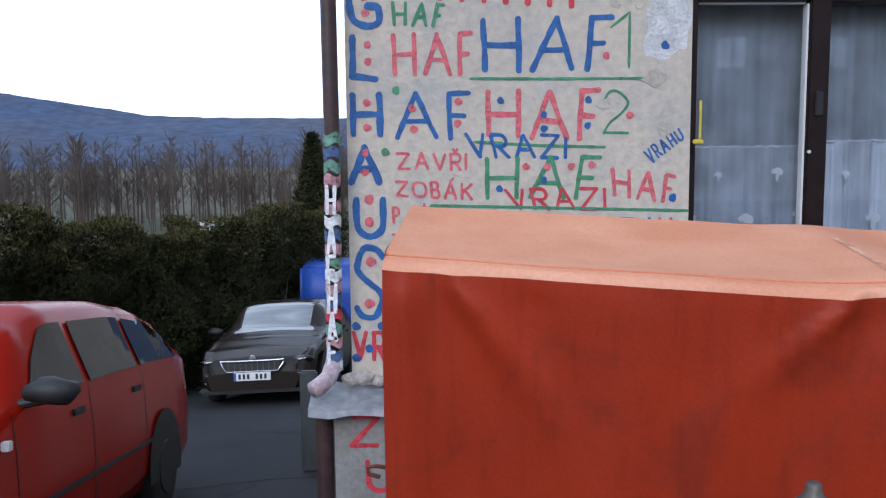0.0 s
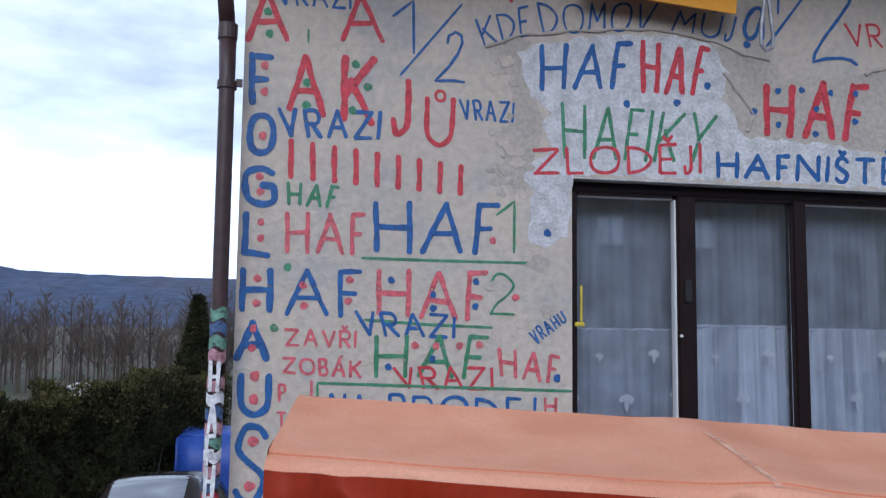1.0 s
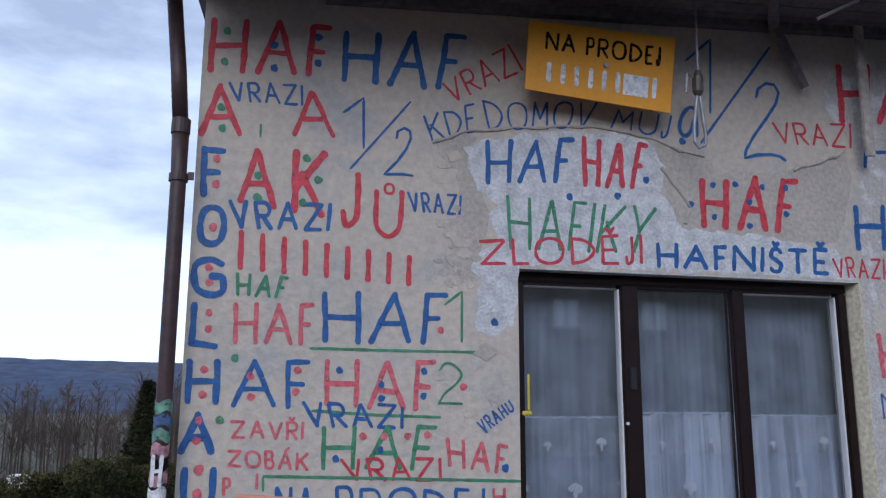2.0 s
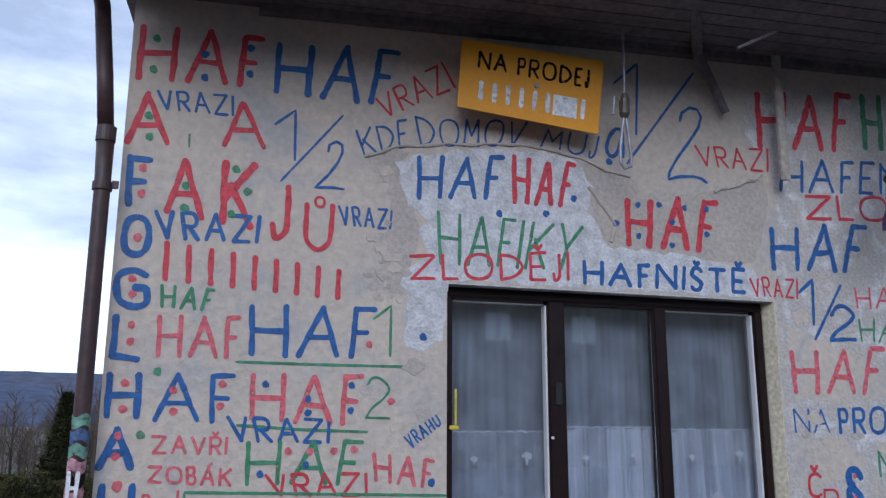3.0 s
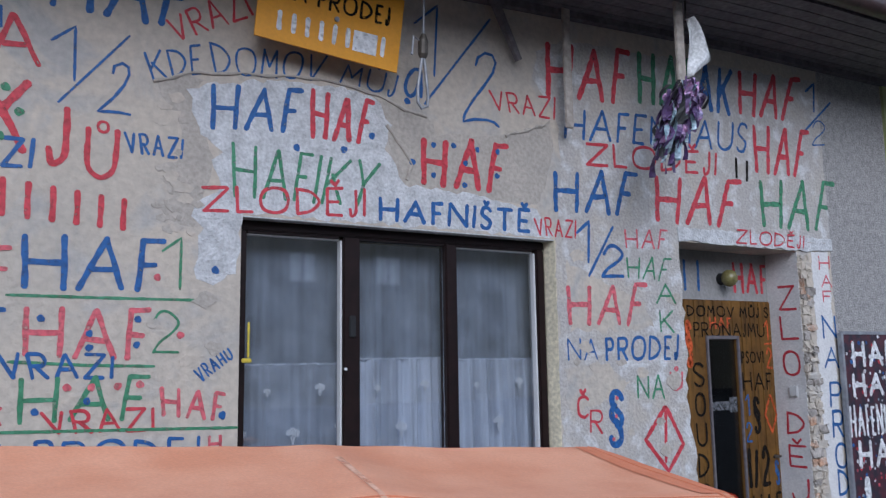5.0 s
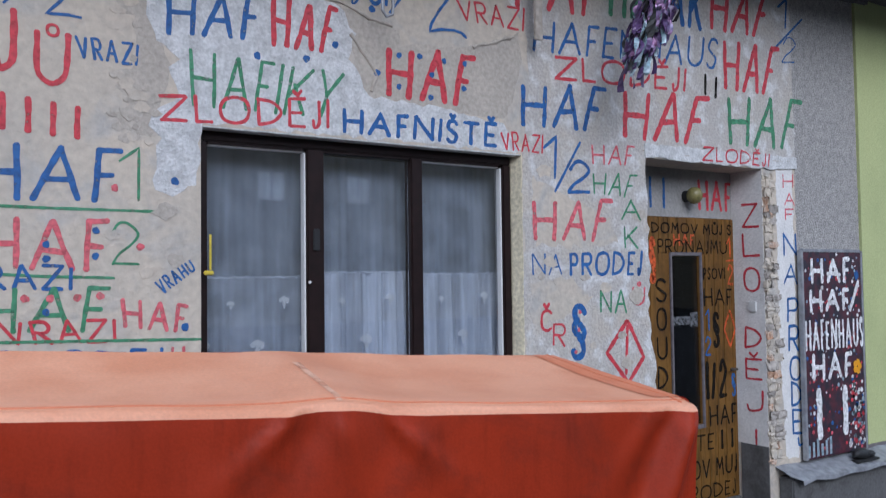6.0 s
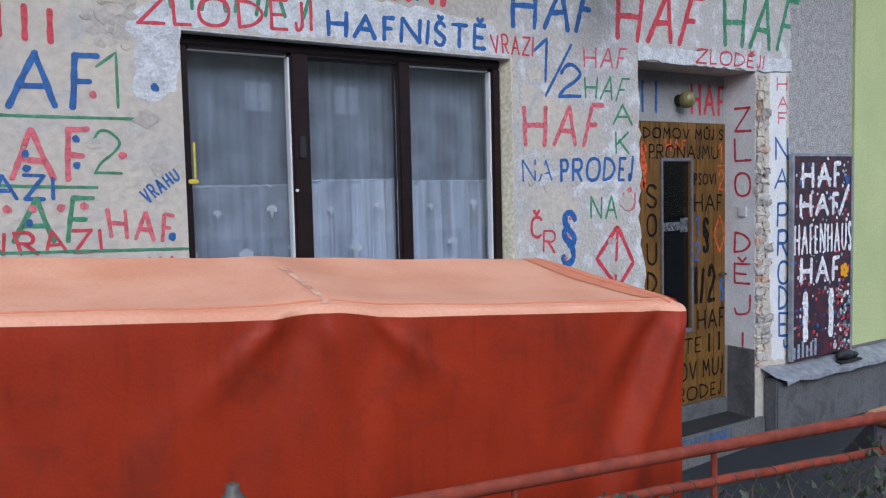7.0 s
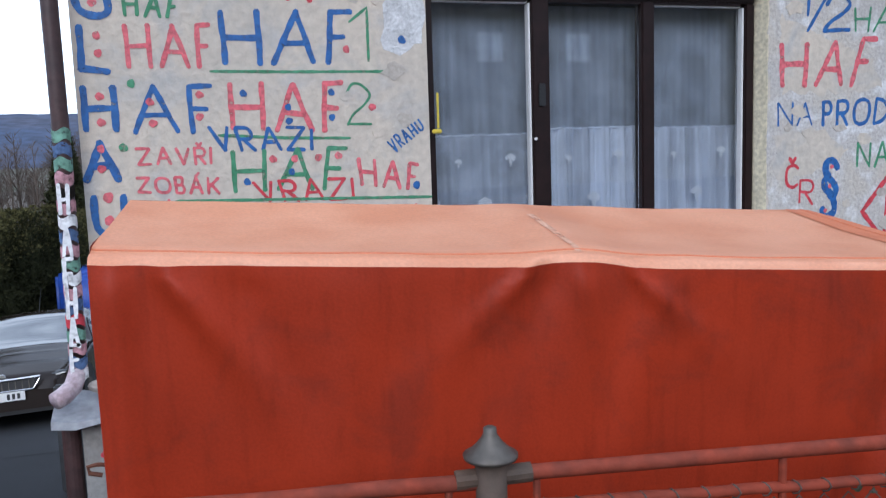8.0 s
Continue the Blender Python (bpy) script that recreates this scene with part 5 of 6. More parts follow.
part("loop", tubed([(0.79, -0.2, 3.11), (0.765, -0.2, 2.95), (0.765, -0.2, 2.88), (0.785, -0.2, 2.855), (0.815, -0.2, 2.87), (0.82, -0.2, 2.92), (0.80, -0.2, 3.11)], 0.008, 8), SHEET, cable)
part("side_hook", tubed([(0.79, -0.2, 3.18), (0.745, -0.2, 3.20), (0.735, -0.2, 3.11)], 0.007, 6), SHEET, cable)
mobile = thing("hanging_streamers", "bundle of purple strips and a white bag hanging from the eaves", "streamers")
part("lath", boxed(2.22, 2.28, -0.46, -0.44, 3.06, 3.60, bevel=0.004), PALE_WOOD, mobile)
bag = []
for j in range(13):
    f = j / 12
    wide = 0.025 + 0.15 * (f / 0.62) ** 0.8 if f < 0.62 else 0.175 * (1 - (f - 0.62) / 0.38) + 0.01
    bag.append([(2.282 + wide * i / 7, -0.475 - 0.016 * math.sin(i * 1.1 + j * 0.4) - 0.02 * i / 7, 3.50 - 0.33 * f + 0.012 * i / 7) for i in range(8)])
part("bag", sheet(bag, 0.002), FABRIC_WHITE, mobile, "crumpled white plastic bag", True)
part("cord", tubed([(2.30, -0.46, 3.62), (2.29, -0.465, 3.49)], 0.006, 6), RUBBER, mobile)
rnd = random.Random(14)
for k in range(150):
    a = rnd.random()
    z0 = 3.18 - 0.30 * a
    spread = 0.055 + 0.05 * math.sin(math.pi * min(1, a + 0.25))
    x0 = 2.30 - 0.16 * a + rnd.uniform(-spread, spread)
    y0 = -0.46 + rnd.uniform(-0.05, 0.05)
    ln, w = rnd.uniform(0.12, 0.28), rnd.uniform(0.009, 0.019)
    dx, tw, bend = rnd.uniform(-0.095, -0.045) * ln / 0.2, rnd.uniform(-1.2, 1.2), rnd.uniform(-0.02, 0.02)
    rows = []
    for q in range(9):
        f = q / 8
        c, e = math.cos(tw + 2.4 * f), math.sin(tw + 2.4 * f)
        x, y, z = x0 + dx * f + bend * math.sin(5 * f), y0 + 0.02 * math.sin(5 * f + k), z0 - ln * f
        rows.append([(x - w * c, y - w * e, z), (x + w * c, y + w * e, z)])
    part("strip", sheet(rows), (TINSEL, TINSEL_PALE, TINSEL, FOIL, BLACK_PLASTIC, TINSEL)[k % 6], mobile)
bow = [[(2.31 + 0.05 * math.cos(t) + 0.004 * q, -0.50 - 0.02 * math.sin(2 * t), 3.05 + 0.022 * math.sin(t) + 0.012 * q) for t in [i * math.tau / 14 for i in range(15)]] for q in (-1, 1)]
part("bow", sheet(bow), TINSEL, mobile, "", True)

# ---- yellow sign under the eaves ----
sign = thing("yellow_sign", "yellow for-sale board with black words and white bars", "sign")
Q = [Vector((0.002, -0.12, 3.088)), Vector((0.693, -0.12, 3.036)), Vector((0.739, -0.12, 3.406)), Vector((0.028, -0.12, 3.416))]
bm = bmesh.new()
front, rear = [bm.verts.new(q + Vector((0, -0.008, 0))) for q in Q], [bm.verts.new(q) for q in Q]
bm.faces.new(front)
bm.faces.new(rear[::-1])
for i in range(4):
    bm.faces.new((front[i], rear[i], rear[(i + 1) % 4], front[(i + 1) % 4]))
part("plate", bm, SIGN_YELLOW, sign)


def on_sign(u0, u1, v0, v1):
    f = lambda u, v: (Q[0] * (1 - u) + Q[1] * u) * (1 - v) + (Q[3] * (1 - u) + Q[2] * u) * v
    return [(p.x, p.z) for p in (f(u0, v0), f(u1, v0), f(u1, v1), f(u0, v1))]


SP = lambda a, b, h=0: (a, -0.1295 - h, b)
for text, mat, a in (("NA", BLACK, (0.115, 0.315, 0.60, 0.87)), ("PRODEJ", BLACK, (0.385, 0.905, 0.59, 0.86)), ("||||||", WHITE, (0.13, 0.64, 0.16, 0.42)), ("|", WHITE, (0.85, 0.90, 0.16, 0.42))):
    word(text, mat, *on_sign(*a), 0.022 if mat is WHITE else 0.013, sign, SP)
bl, br, tr, tl = on_sign(0.655, 0.83, 0.14, 0.42)
part("white_patch", sheet([[(bl[0], -0.131, bl[1]), (br[0], -0.131, br[1])], [(tl[0], -0.131, tl[1]), (tr[0], -0.131, tr[1])]]), WHITE, sign)
part("screw", tubed([(0.385, -0.118, 3.235), (0.385, -0.136, 3.235)], 0.012, 10), SHEET, sign)
part("hanger", boxed(0.1, 0.6, -0.115, -0.004, 3.37, 3.40), DARK_WOOD, sign)

# ---- rain pipe at the corner ----
pipe = thing("rain_pipe", "brown rain pipe with colourful painted patches and white letters", "drainpipe")
PX, PY = -1.415, -0.09
part("pipe_upper", tubed([(-1.50, -0.76, 3.50), (-1.495, -0.55, 3.45), (-1.475, PY - 0.02, 3.33), (-1.445, PY, 3.05), (-1.422, PY, 2.80)], 0.031, 16), PIPE, pipe, "", True)
part("pipe_lower", tubed([(-1.422, PY, 2.82), (-1.418, PY, 2.6), (PX, PY, 1.73), (-1.425, PY, 0.86)], [0.034, 0.030, 0.030, 0.030], 16), PIPE, pipe, "", True)
part("elbow", tubed([(-1.425, PY, 0.88), (-1.428, PY, 0.85), (-1.445, PY - 0.04, 0.80), (-1.475, PY - 0.075, 0.778), (-1.50, PY - 0.10, 0.768)], [0.032, 0.033, 0.034, 0.034, 0.033], 16), ELBOW, pipe, "outflow elbow smeared with pale paint", True)
part("collar", tubed([(-1.422, PY, 2.78), (-1.421, PY, 2.84)], 0.037, 16), PIPE, pipe)
part("clip", tubed([(-1.418, PY, 2.585), (-1.418, PY, 2.615)], 0.037, 16), PIPE, pipe)
part("clip_pin", boxed(-1.385, -1.36, PY - 0.006, PY + 0.006, 2.595, 2.625), PIPE, pipe)
part("pipe_foot", tubed([(-1.47, PY, 0.65), (-1.475, PY, -0.6)], 0.034, 16), PIPE, pipe)
rnd = random.Random(4)
BANDS = [PALE_GREEN, GREY_BLUE, PALE_GREEN, PALE_PINK, BLACK, PALE_PINK, WHITE, GREY_BLUE, PALE_PINK, PALE_GREEN, WHITE, PALE_PINK, GREY_BLUE, RED, PALE_GREEN, PALE_PINK, GREY_BLUE, WHITE]
z = 1.74
for k, mat in enumerate(BANDS):
    h = 0.052
    rows = []
    for zz in (z, z - h * 0.8):
        rows.append([(PX + (1.735 - zz) * -0.011 + 0.0325 * math.sin(a), PY - 0.0325 * math.cos(a), zz + 0.008 * math.sin(3 * a + k)) for a in [-1.5 + 0.3 * q for q in range(11)]])
    part("paint_band", sheet(rows), mat, pipe)
    z -= h
for ch, z1 in (("H", 1.55), ("A", 1.40), ("F", 1.28), ("H", 1.17), ("A", 1.06), ("F", 0.96)):
    word(ch, WHITE, (-1.440, z1 - 0.12), (-1.398, z1 - 0.12), (-1.398, z1), (-1.440, z1), 0.014, pipe, lambda a, b, h=0: (a - (1.735 - b) * 0.011, PY - 0.0375 - h, b))
leaning = tagged(link("leaning_board", boxed(-2.02, -1.88, 3.15, 3.21, ground_z(-1.95, 3.18), -0.02, bevel=0.015), GREY_PLASTIC), "dark grey plastic board leaning by the rain pipe", "board")

# ---- covered trailer ----
trailer = thing("covered_trailer", "trailer-sized load under a faded orange tarpaulin", "covered trailer")
FL, FR, BL_, BR_ = Vector((-1.163, -1.931, 1.473)), Vector((0.468, -2.155, 1.367)), Vector((-1.116, -1.570, 1.533)), Vector((0.560, -1.580, 1.421))
NU, BASE = 180, 0.12
FRONT = (FR - FL).cross(Vector((0, 0, 1))).normalized()
ALONG = (FR - FL).normalized()


def tarp_point(u, s):
    """u along the length 0..1; s from 0 (back edge of the top) over 1 (front edge) to 2 (foot of the front)."""
    back, front = BL_.lerp(BR_, u), FL.lerp(FR, u)
    ridge = math.exp(-((u - 0.5) / 0.05) ** 2)
    if s <= 1:
        p = back.lerp(front, s)
        sag = -0.020 * math.sin(math.pi * s) * (1 - 0.8 * ridge) * abs(math.sin(math.tau * u)) ** 0.6
        p.z += sag + 0.012 * ridge * (0.4 + 0.6 * s) + 0.004 * noise.noise((u * 9, s * 3, 1))
        p.z += 0.010 - 0.006 * max(0, s - 0.94) / 0.06
        return p
    d = s - 1
    p = front.copy()
    top = front.z + 0.004 + 0.012 * ridge
    p.z = top * (1 - d) + BASE * d
    fold = 0.0
    # centre along the length, width, lean, height, length of each crease
    for c, w, slope, high, keep in CREASES:
        fold += high * math.exp(-((u - c - slope * d) / (w * (1 + 1.2 * d))) ** 2) * math.exp(-d * keep) * min(1, d * 25)
    fold += 0.018 * d * noise.noise((u * 6 + d * 0.8, d * 0.9, 3)) + 0.006 * noise.noise((u * 22 + 2 * d, d * 5, 7)) * min(1, d * 8)
    r = 0.022
    arc = min(1.0, d * 1.35 / (r * 1.5))
    push = r * math.sin(arc * math.pi / 2)
    if arc < 1:
        p.z = top - r * (1 - math.cos(arc * math.pi / 2))
    return p + FRONT * (push + fold - 0.035 * d)


CREASES = ((0.02, 0.016, 0.0, 0.020, 0.5), (0.06, 0.014, 0.60, 0.030, 6.0), (0.13, 0.022, 0.35, -0.012, 5.0), (0.455, 0.010, -0.85, 0.026, 10.0), (0.475, 0.02, -0.35, -0.014, 6.0), (0.535, 0.010, 0.95, 0.026, 9.0), (0.49, 0.012, 0.2, 0.018, 12.0), (0.51, 0.03, -0.22, 0.009, 2.2), (0.60, 0.02, -0.20, 0.009, 1.4), (0.992, 0.015, -0.30, 0.034, 0.3), (0.962, 0.020, -0.36, -0.016, 0.6), (0.935, 0.010, -0.60, 0.012, 7.0), (0.96, 0.008, -0.75, 0.010, 8.0), (0.25, 0.03, 0.02, 0.006, 0.8), (0.78, 0.035, -0.03, 0.005, 0.6))
S_TOP = [0, 0.1, 0.2, 0.3, 0.4, 0.5, 0.6, 0.7, 0.8, 0.88, 0.94, 0.975, 1.0]
S_FRONT = [1.004, 1.008, 1.012, 1.016, 1.02, 1.0245, 1.03, 1.045, 1.06, 1.08, 1.1, 1.13, 1.16, 1.2, 1.25, 1.3, 1.37, 1.45, 1.55, 1.65, 1.75, 1.85, 1.93, 2.0]
# the pale colour runs over the front edge as its lit roll
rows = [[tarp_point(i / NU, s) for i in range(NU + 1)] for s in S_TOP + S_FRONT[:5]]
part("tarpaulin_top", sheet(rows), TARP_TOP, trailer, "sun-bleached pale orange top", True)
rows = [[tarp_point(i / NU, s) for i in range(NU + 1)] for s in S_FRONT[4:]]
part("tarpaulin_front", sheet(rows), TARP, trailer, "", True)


def tarp_end(u, sgn):
    out = []
    for j in range(15):
        d = j / 14
        line = []
        for k, s in enumerate(S_TOP):
            p = tarp_point(u, s)
            p.z = p.z * (1 - d) + BASE * d
            q = tarp_point(u, 1 + d)
            f = max(0.0, (s - 0.8) / 0.2)
            p = p.lerp(Vector((q.x, q.y, p.z)), f) if s > 0.8 else p
            line.append(p + ALONG * sgn * (0.012 * min(1, d * 20) * (1 - f) + 0.02 * d * noise.noise((s * 5, d, sgn * 4)) * (1 - f)))
        out.append(line)
    return out


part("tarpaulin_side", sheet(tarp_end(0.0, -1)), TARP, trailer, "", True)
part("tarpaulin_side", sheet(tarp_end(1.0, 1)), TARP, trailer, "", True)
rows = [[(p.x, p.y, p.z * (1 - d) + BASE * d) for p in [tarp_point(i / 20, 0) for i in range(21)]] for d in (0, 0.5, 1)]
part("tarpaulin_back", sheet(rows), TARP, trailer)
LIFT = Vector((0, 0, 0.0015)) + FRONT * 0.001
part("hem_band", sheet([[tarp_point(0.955 + 0.045 * i / 6, q) + LIFT for i in range(7)] for q in S_TOP[:11]]), TARP_HEM, trailer, "folded orange hem along the edge", True)
part("hem_line", tubed([tarp_point(i / NU, 0.972) + Vector((0, 0, 0.0003)) for i in range(0, NU + 1, 2)], 0.0022, 6), TARP_HEM, trailer, "folded orange hem along the edge", True)
part("worn_seam", sheet([[tarp_point(0.5 + 0.0045 * e * (1.3 - 0.5 * q), q) + LIFT for e in (-1, 0, 1)] for q in S_TOP[3:]]), TARP_SEAM, trailer, "pale worn seam", True)
part("seam", tubed([tarp_point(0.985, s) + Vector((0, 0, 0.001)) for s in S_TOP], 0.003, 6), TARP_HEM, trailer)
for z in (1.10, 0.83):
    c = Vector((FL.x - 0.015, FL.y + 0.06, z))
    part("hook", tubed([c + Vector((0.02, 0, 0)), c + Vector((-0.008, -0.01, 0.008)), c + Vector((-0.022, -0.01, 0.006)), c + Vector((-0.020, -0.01, -0.006)), c + Vector((0.0, -0.01, -0.012))], 0.004, 6), RUST, trailer, "rusty tarpaulin hook")
CX, CY = (FL.x + BR_.x) / 2, (FL.y + BR_.y) / 2
part("chassis", boxed(CX - 0.7, CX + 0.7, CY - 0.2, CY + 0.2, 0.2, 0.34), DULL_METAL, trailer)
for sx in (-0.45, 0.45):
    gz = ground_z(CX + sx, CY)
    part("wheel", lathe([(0.05, -0.06), (0.15, -0.06), (0.17, -0.04), (0.17, 0.04), (0.15, 0.06), (0.05, 0.06)], (CX + sx, CY, gz + 0.175), "y"), RUBBER, trailer)

# ---- red rail fence with ivy ----
fence = thing("rail_fence", "faded red tube fence with a finial post and ivy", "fence")
RA, RB, RZ = Vector((-1.9, -2.07, 0)), Vector((0.72, -2.512, 0)), 1.152


def on_rail(s, z):
    p = RA.lerp(RB, s)
    return Vector((p.x, p.y, z))


part("top_rail", tubed([on_rail(0.30 + 0.19 * s / 12, RZ - 0.004 + 0.001 * math.sin(s)) for s in range(13)], 0.0120, 14), RAIL, fence, "", True)
part("top_rail", tubed([on_rail(0.487 + 0.513 * s / 24, RZ + 0.003 - 0.008 * s / 24) for s in range(25)], 0.0114, 14), RAIL, fence, "", True)
part("lower_rail", tubed([on_rail(0.49 + 0.51 * s / 24, RZ - 0.047 - 0.030 * s / 24 + 0.001 * math.sin(2 * s)) for s in range(25)], 0.0088, 12), RAIL, fence, "", True)
for s in (0.466, 0.515, 0.66, 0.818):
    part("upright", tubed([on_rail(s, RZ - 0.30), on_rail(s, RZ - 0.008)], 0.006, 8), RAIL, fence)
part("bottom_rail", tubed([on_rail(0.30, 0.3), on_rail(1, 0.3)], 0.0125, 8), RAIL, fence)
sp = 0.489
c = on_rail(sp, 0)
c = Vector((c.x, c.y - 0.005, 0))
part("post", tubed([c + Vector((0, 0, ground_z(c.x, c.y) - 0.1)), c + Vector((0, 0, RZ + 0.032))], 0.023, 18), RUST_POST, fence, "dull rusty fence post", True)
part("rail_collar", tubed([on_rail(0.470, RZ - 0.001), on_rail(0.512, RZ + 0.003)], 0.0145, 12), RUST_POST, fence)
part("finial", lathe([(0.024, -0.002), (0.039, 0.0), (0.040, 0.005), (0.030, 0.011), (0.020, 0.021), (0.013, 0.030), (0.010, 0.036), (0.0095, 0.044), (0.006, 0.046)], c + Vector((0, 0, RZ + 0.032))), DULL_METAL, fence, "turned pointed post cap", True)
c = on_rail(0.30, 0)
part("post", tubed([c + Vector((0, 0, ground_z(c.x, c.y) - 0.1)), c + Vector((0, 0, RZ - 0.012))], 0.013, 14), DULL_METAL, fence)
pillar = thing("fence_pillar", "brown painted fence pillar with a flat cap", "pillar")
c = on_rail(1.0, 0)
gz = ground_z(c.x, c.y)
part("shaft", boxed(c.x + 0.045, c.x + 0.185, c.y - 0.07, c.y + 0.07, gz, RZ - 0.045, bevel=0.008), DARK_WOOD, pillar)
part("cap", boxed(c.x + 0.030, c.x + 0.25, c.y - 0.085, c.y + 0.085, RZ - 0.0445, RZ - 0.020, bevel=0.006), RAIL_CAP, pillar, "rusty brown flat cap")


def leaf(size):
    bm = bmesh.new()
    pts = [(0, 0), (0.35, 0.12), (0.5, 0.45), (0.25, 0.5), (0.12, 0.95), (-0.12, 0.95), (-0.25, 0.5), (-0.5, 0.45), (-0.35, 0.12)]
    ring = [bm.verts.new((x * size, y * size, 0.12 * size * (1 - abs(x) * 2))) for x, y in pts]
    mid = bm.verts.new((0, 0.4 * size, 0.16 * size))
    for i in range(len(ring)):
        bm.faces.new((ring[i], ring[(i + 1) % len(ring)], mid))
    me = bpy.data.meshes.new("leaf")
    bm.to_mesh(me)
    bm.free()
    me.materials.append(IVY)
    return me


for k in range(26):
    c = on_rail(0.52 + 0.0185 * k, RZ - 0.048 - 0.030 * (0.03 + 0.0185 * k) / 0.51)
    ring = [c + Vector((0.003 * math.cos(t * 2), 0.0105 * math.cos(t), 0.0105 * math.sin(t))) for t in [q * math.tau / 8 for q in range(9)]]
    part("wire_tie", tubed(ring, 0.0014, 5), DULL_METAL, fence)
# diamond wire mesh hung below the lower rail
for k in range(34):
    for way in (-1, 1):
        s0 = 0.50 + 0.0155 * k
        s1 = s0 + way * 0.10
        f = min(1.0, (1.0 - s0) / 0.10 if way > 0 else (s0 - 0.49) / 0.10)
        if f > 0.05:
            part("mesh_wire", tubed([on_rail(s0, RZ - 0.062 - 0.03 * (s0 - 0.49) / 0.51), on_rail(s0 + (s1 - s0) * f, RZ - 0.062 - 0.30 * f)], 0.0011, 4), DULL_METAL, fence)
ivy = thing("ivy", "straggling variegated ivy climbing the red fence's wire mesh", "ivy")
rnd = random.Random(17)
LEAVES = [leaf(q) for q in (0.013, 0.017, 0.021)]


def under_rail(s):
    return RZ - 0.060 - 0.030 * (s - 0.49) / 0.51


for k in range(16):
    s0 = rnd.uniform(0.68, 0.97)
    pts = [on_rail(s0 + 0.011 * j * (1 if k % 2 else -1) * 0.6 + rnd.uniform(-0.008, 0.008), under_rail(s0) - 0.42 + 0.045 * j) + Vector((0, rnd.uniform(-0.02, 0.02), 0)) for j in range(10)]
    part("stem", tubed(pts, [0.003] * 9 + [0.001], 5), TWIG, ivy)
for k in range(290):
    if k < 40:
        q, drop = rnd.gauss(0.745, 0.018), -0.018 + 0.10 * rnd.random()
    elif k < 70:
        q, drop = min(0.995, rnd.gauss(0.975, 0.014)), -0.05 + 0.12 * rnd.random()
    else:
        q, drop = 0.74 + 0.26 * rnd.random() ** 0.8, 0.008 + 0.26 * rnd.random() ** 1.2
    ob = new("leaf", LEAVES[k % 3])
    ob.parent = ivy
    p = on_rail(q, under_rail(q) - drop) + Vector((rnd.uniform(-0.01, 0.01), rnd.uniform(-0.045, 0.025), 0))
    ob.matrix_local = pose(p.x, p.y, p.z, rnd.uniform(30, 110), rnd.uniform(-35, 35), rnd.uniform(-70, 70))
# dark bent sheet behind the end of the rail
c = on_rail(0.975, RZ - 0.03)
part("dark_sheet", sheet([[c + Vector((-0.075, 0.02, -0.035)), c + Vector((0.06, 0.03, 0.012))], [c + Vector((-0.06, 0.02, -0.045)), c + Vector((0.06, 0.03, -0.06))]], 0.004), BLACK_PLASTIC, pillar, "dark bent sheet")


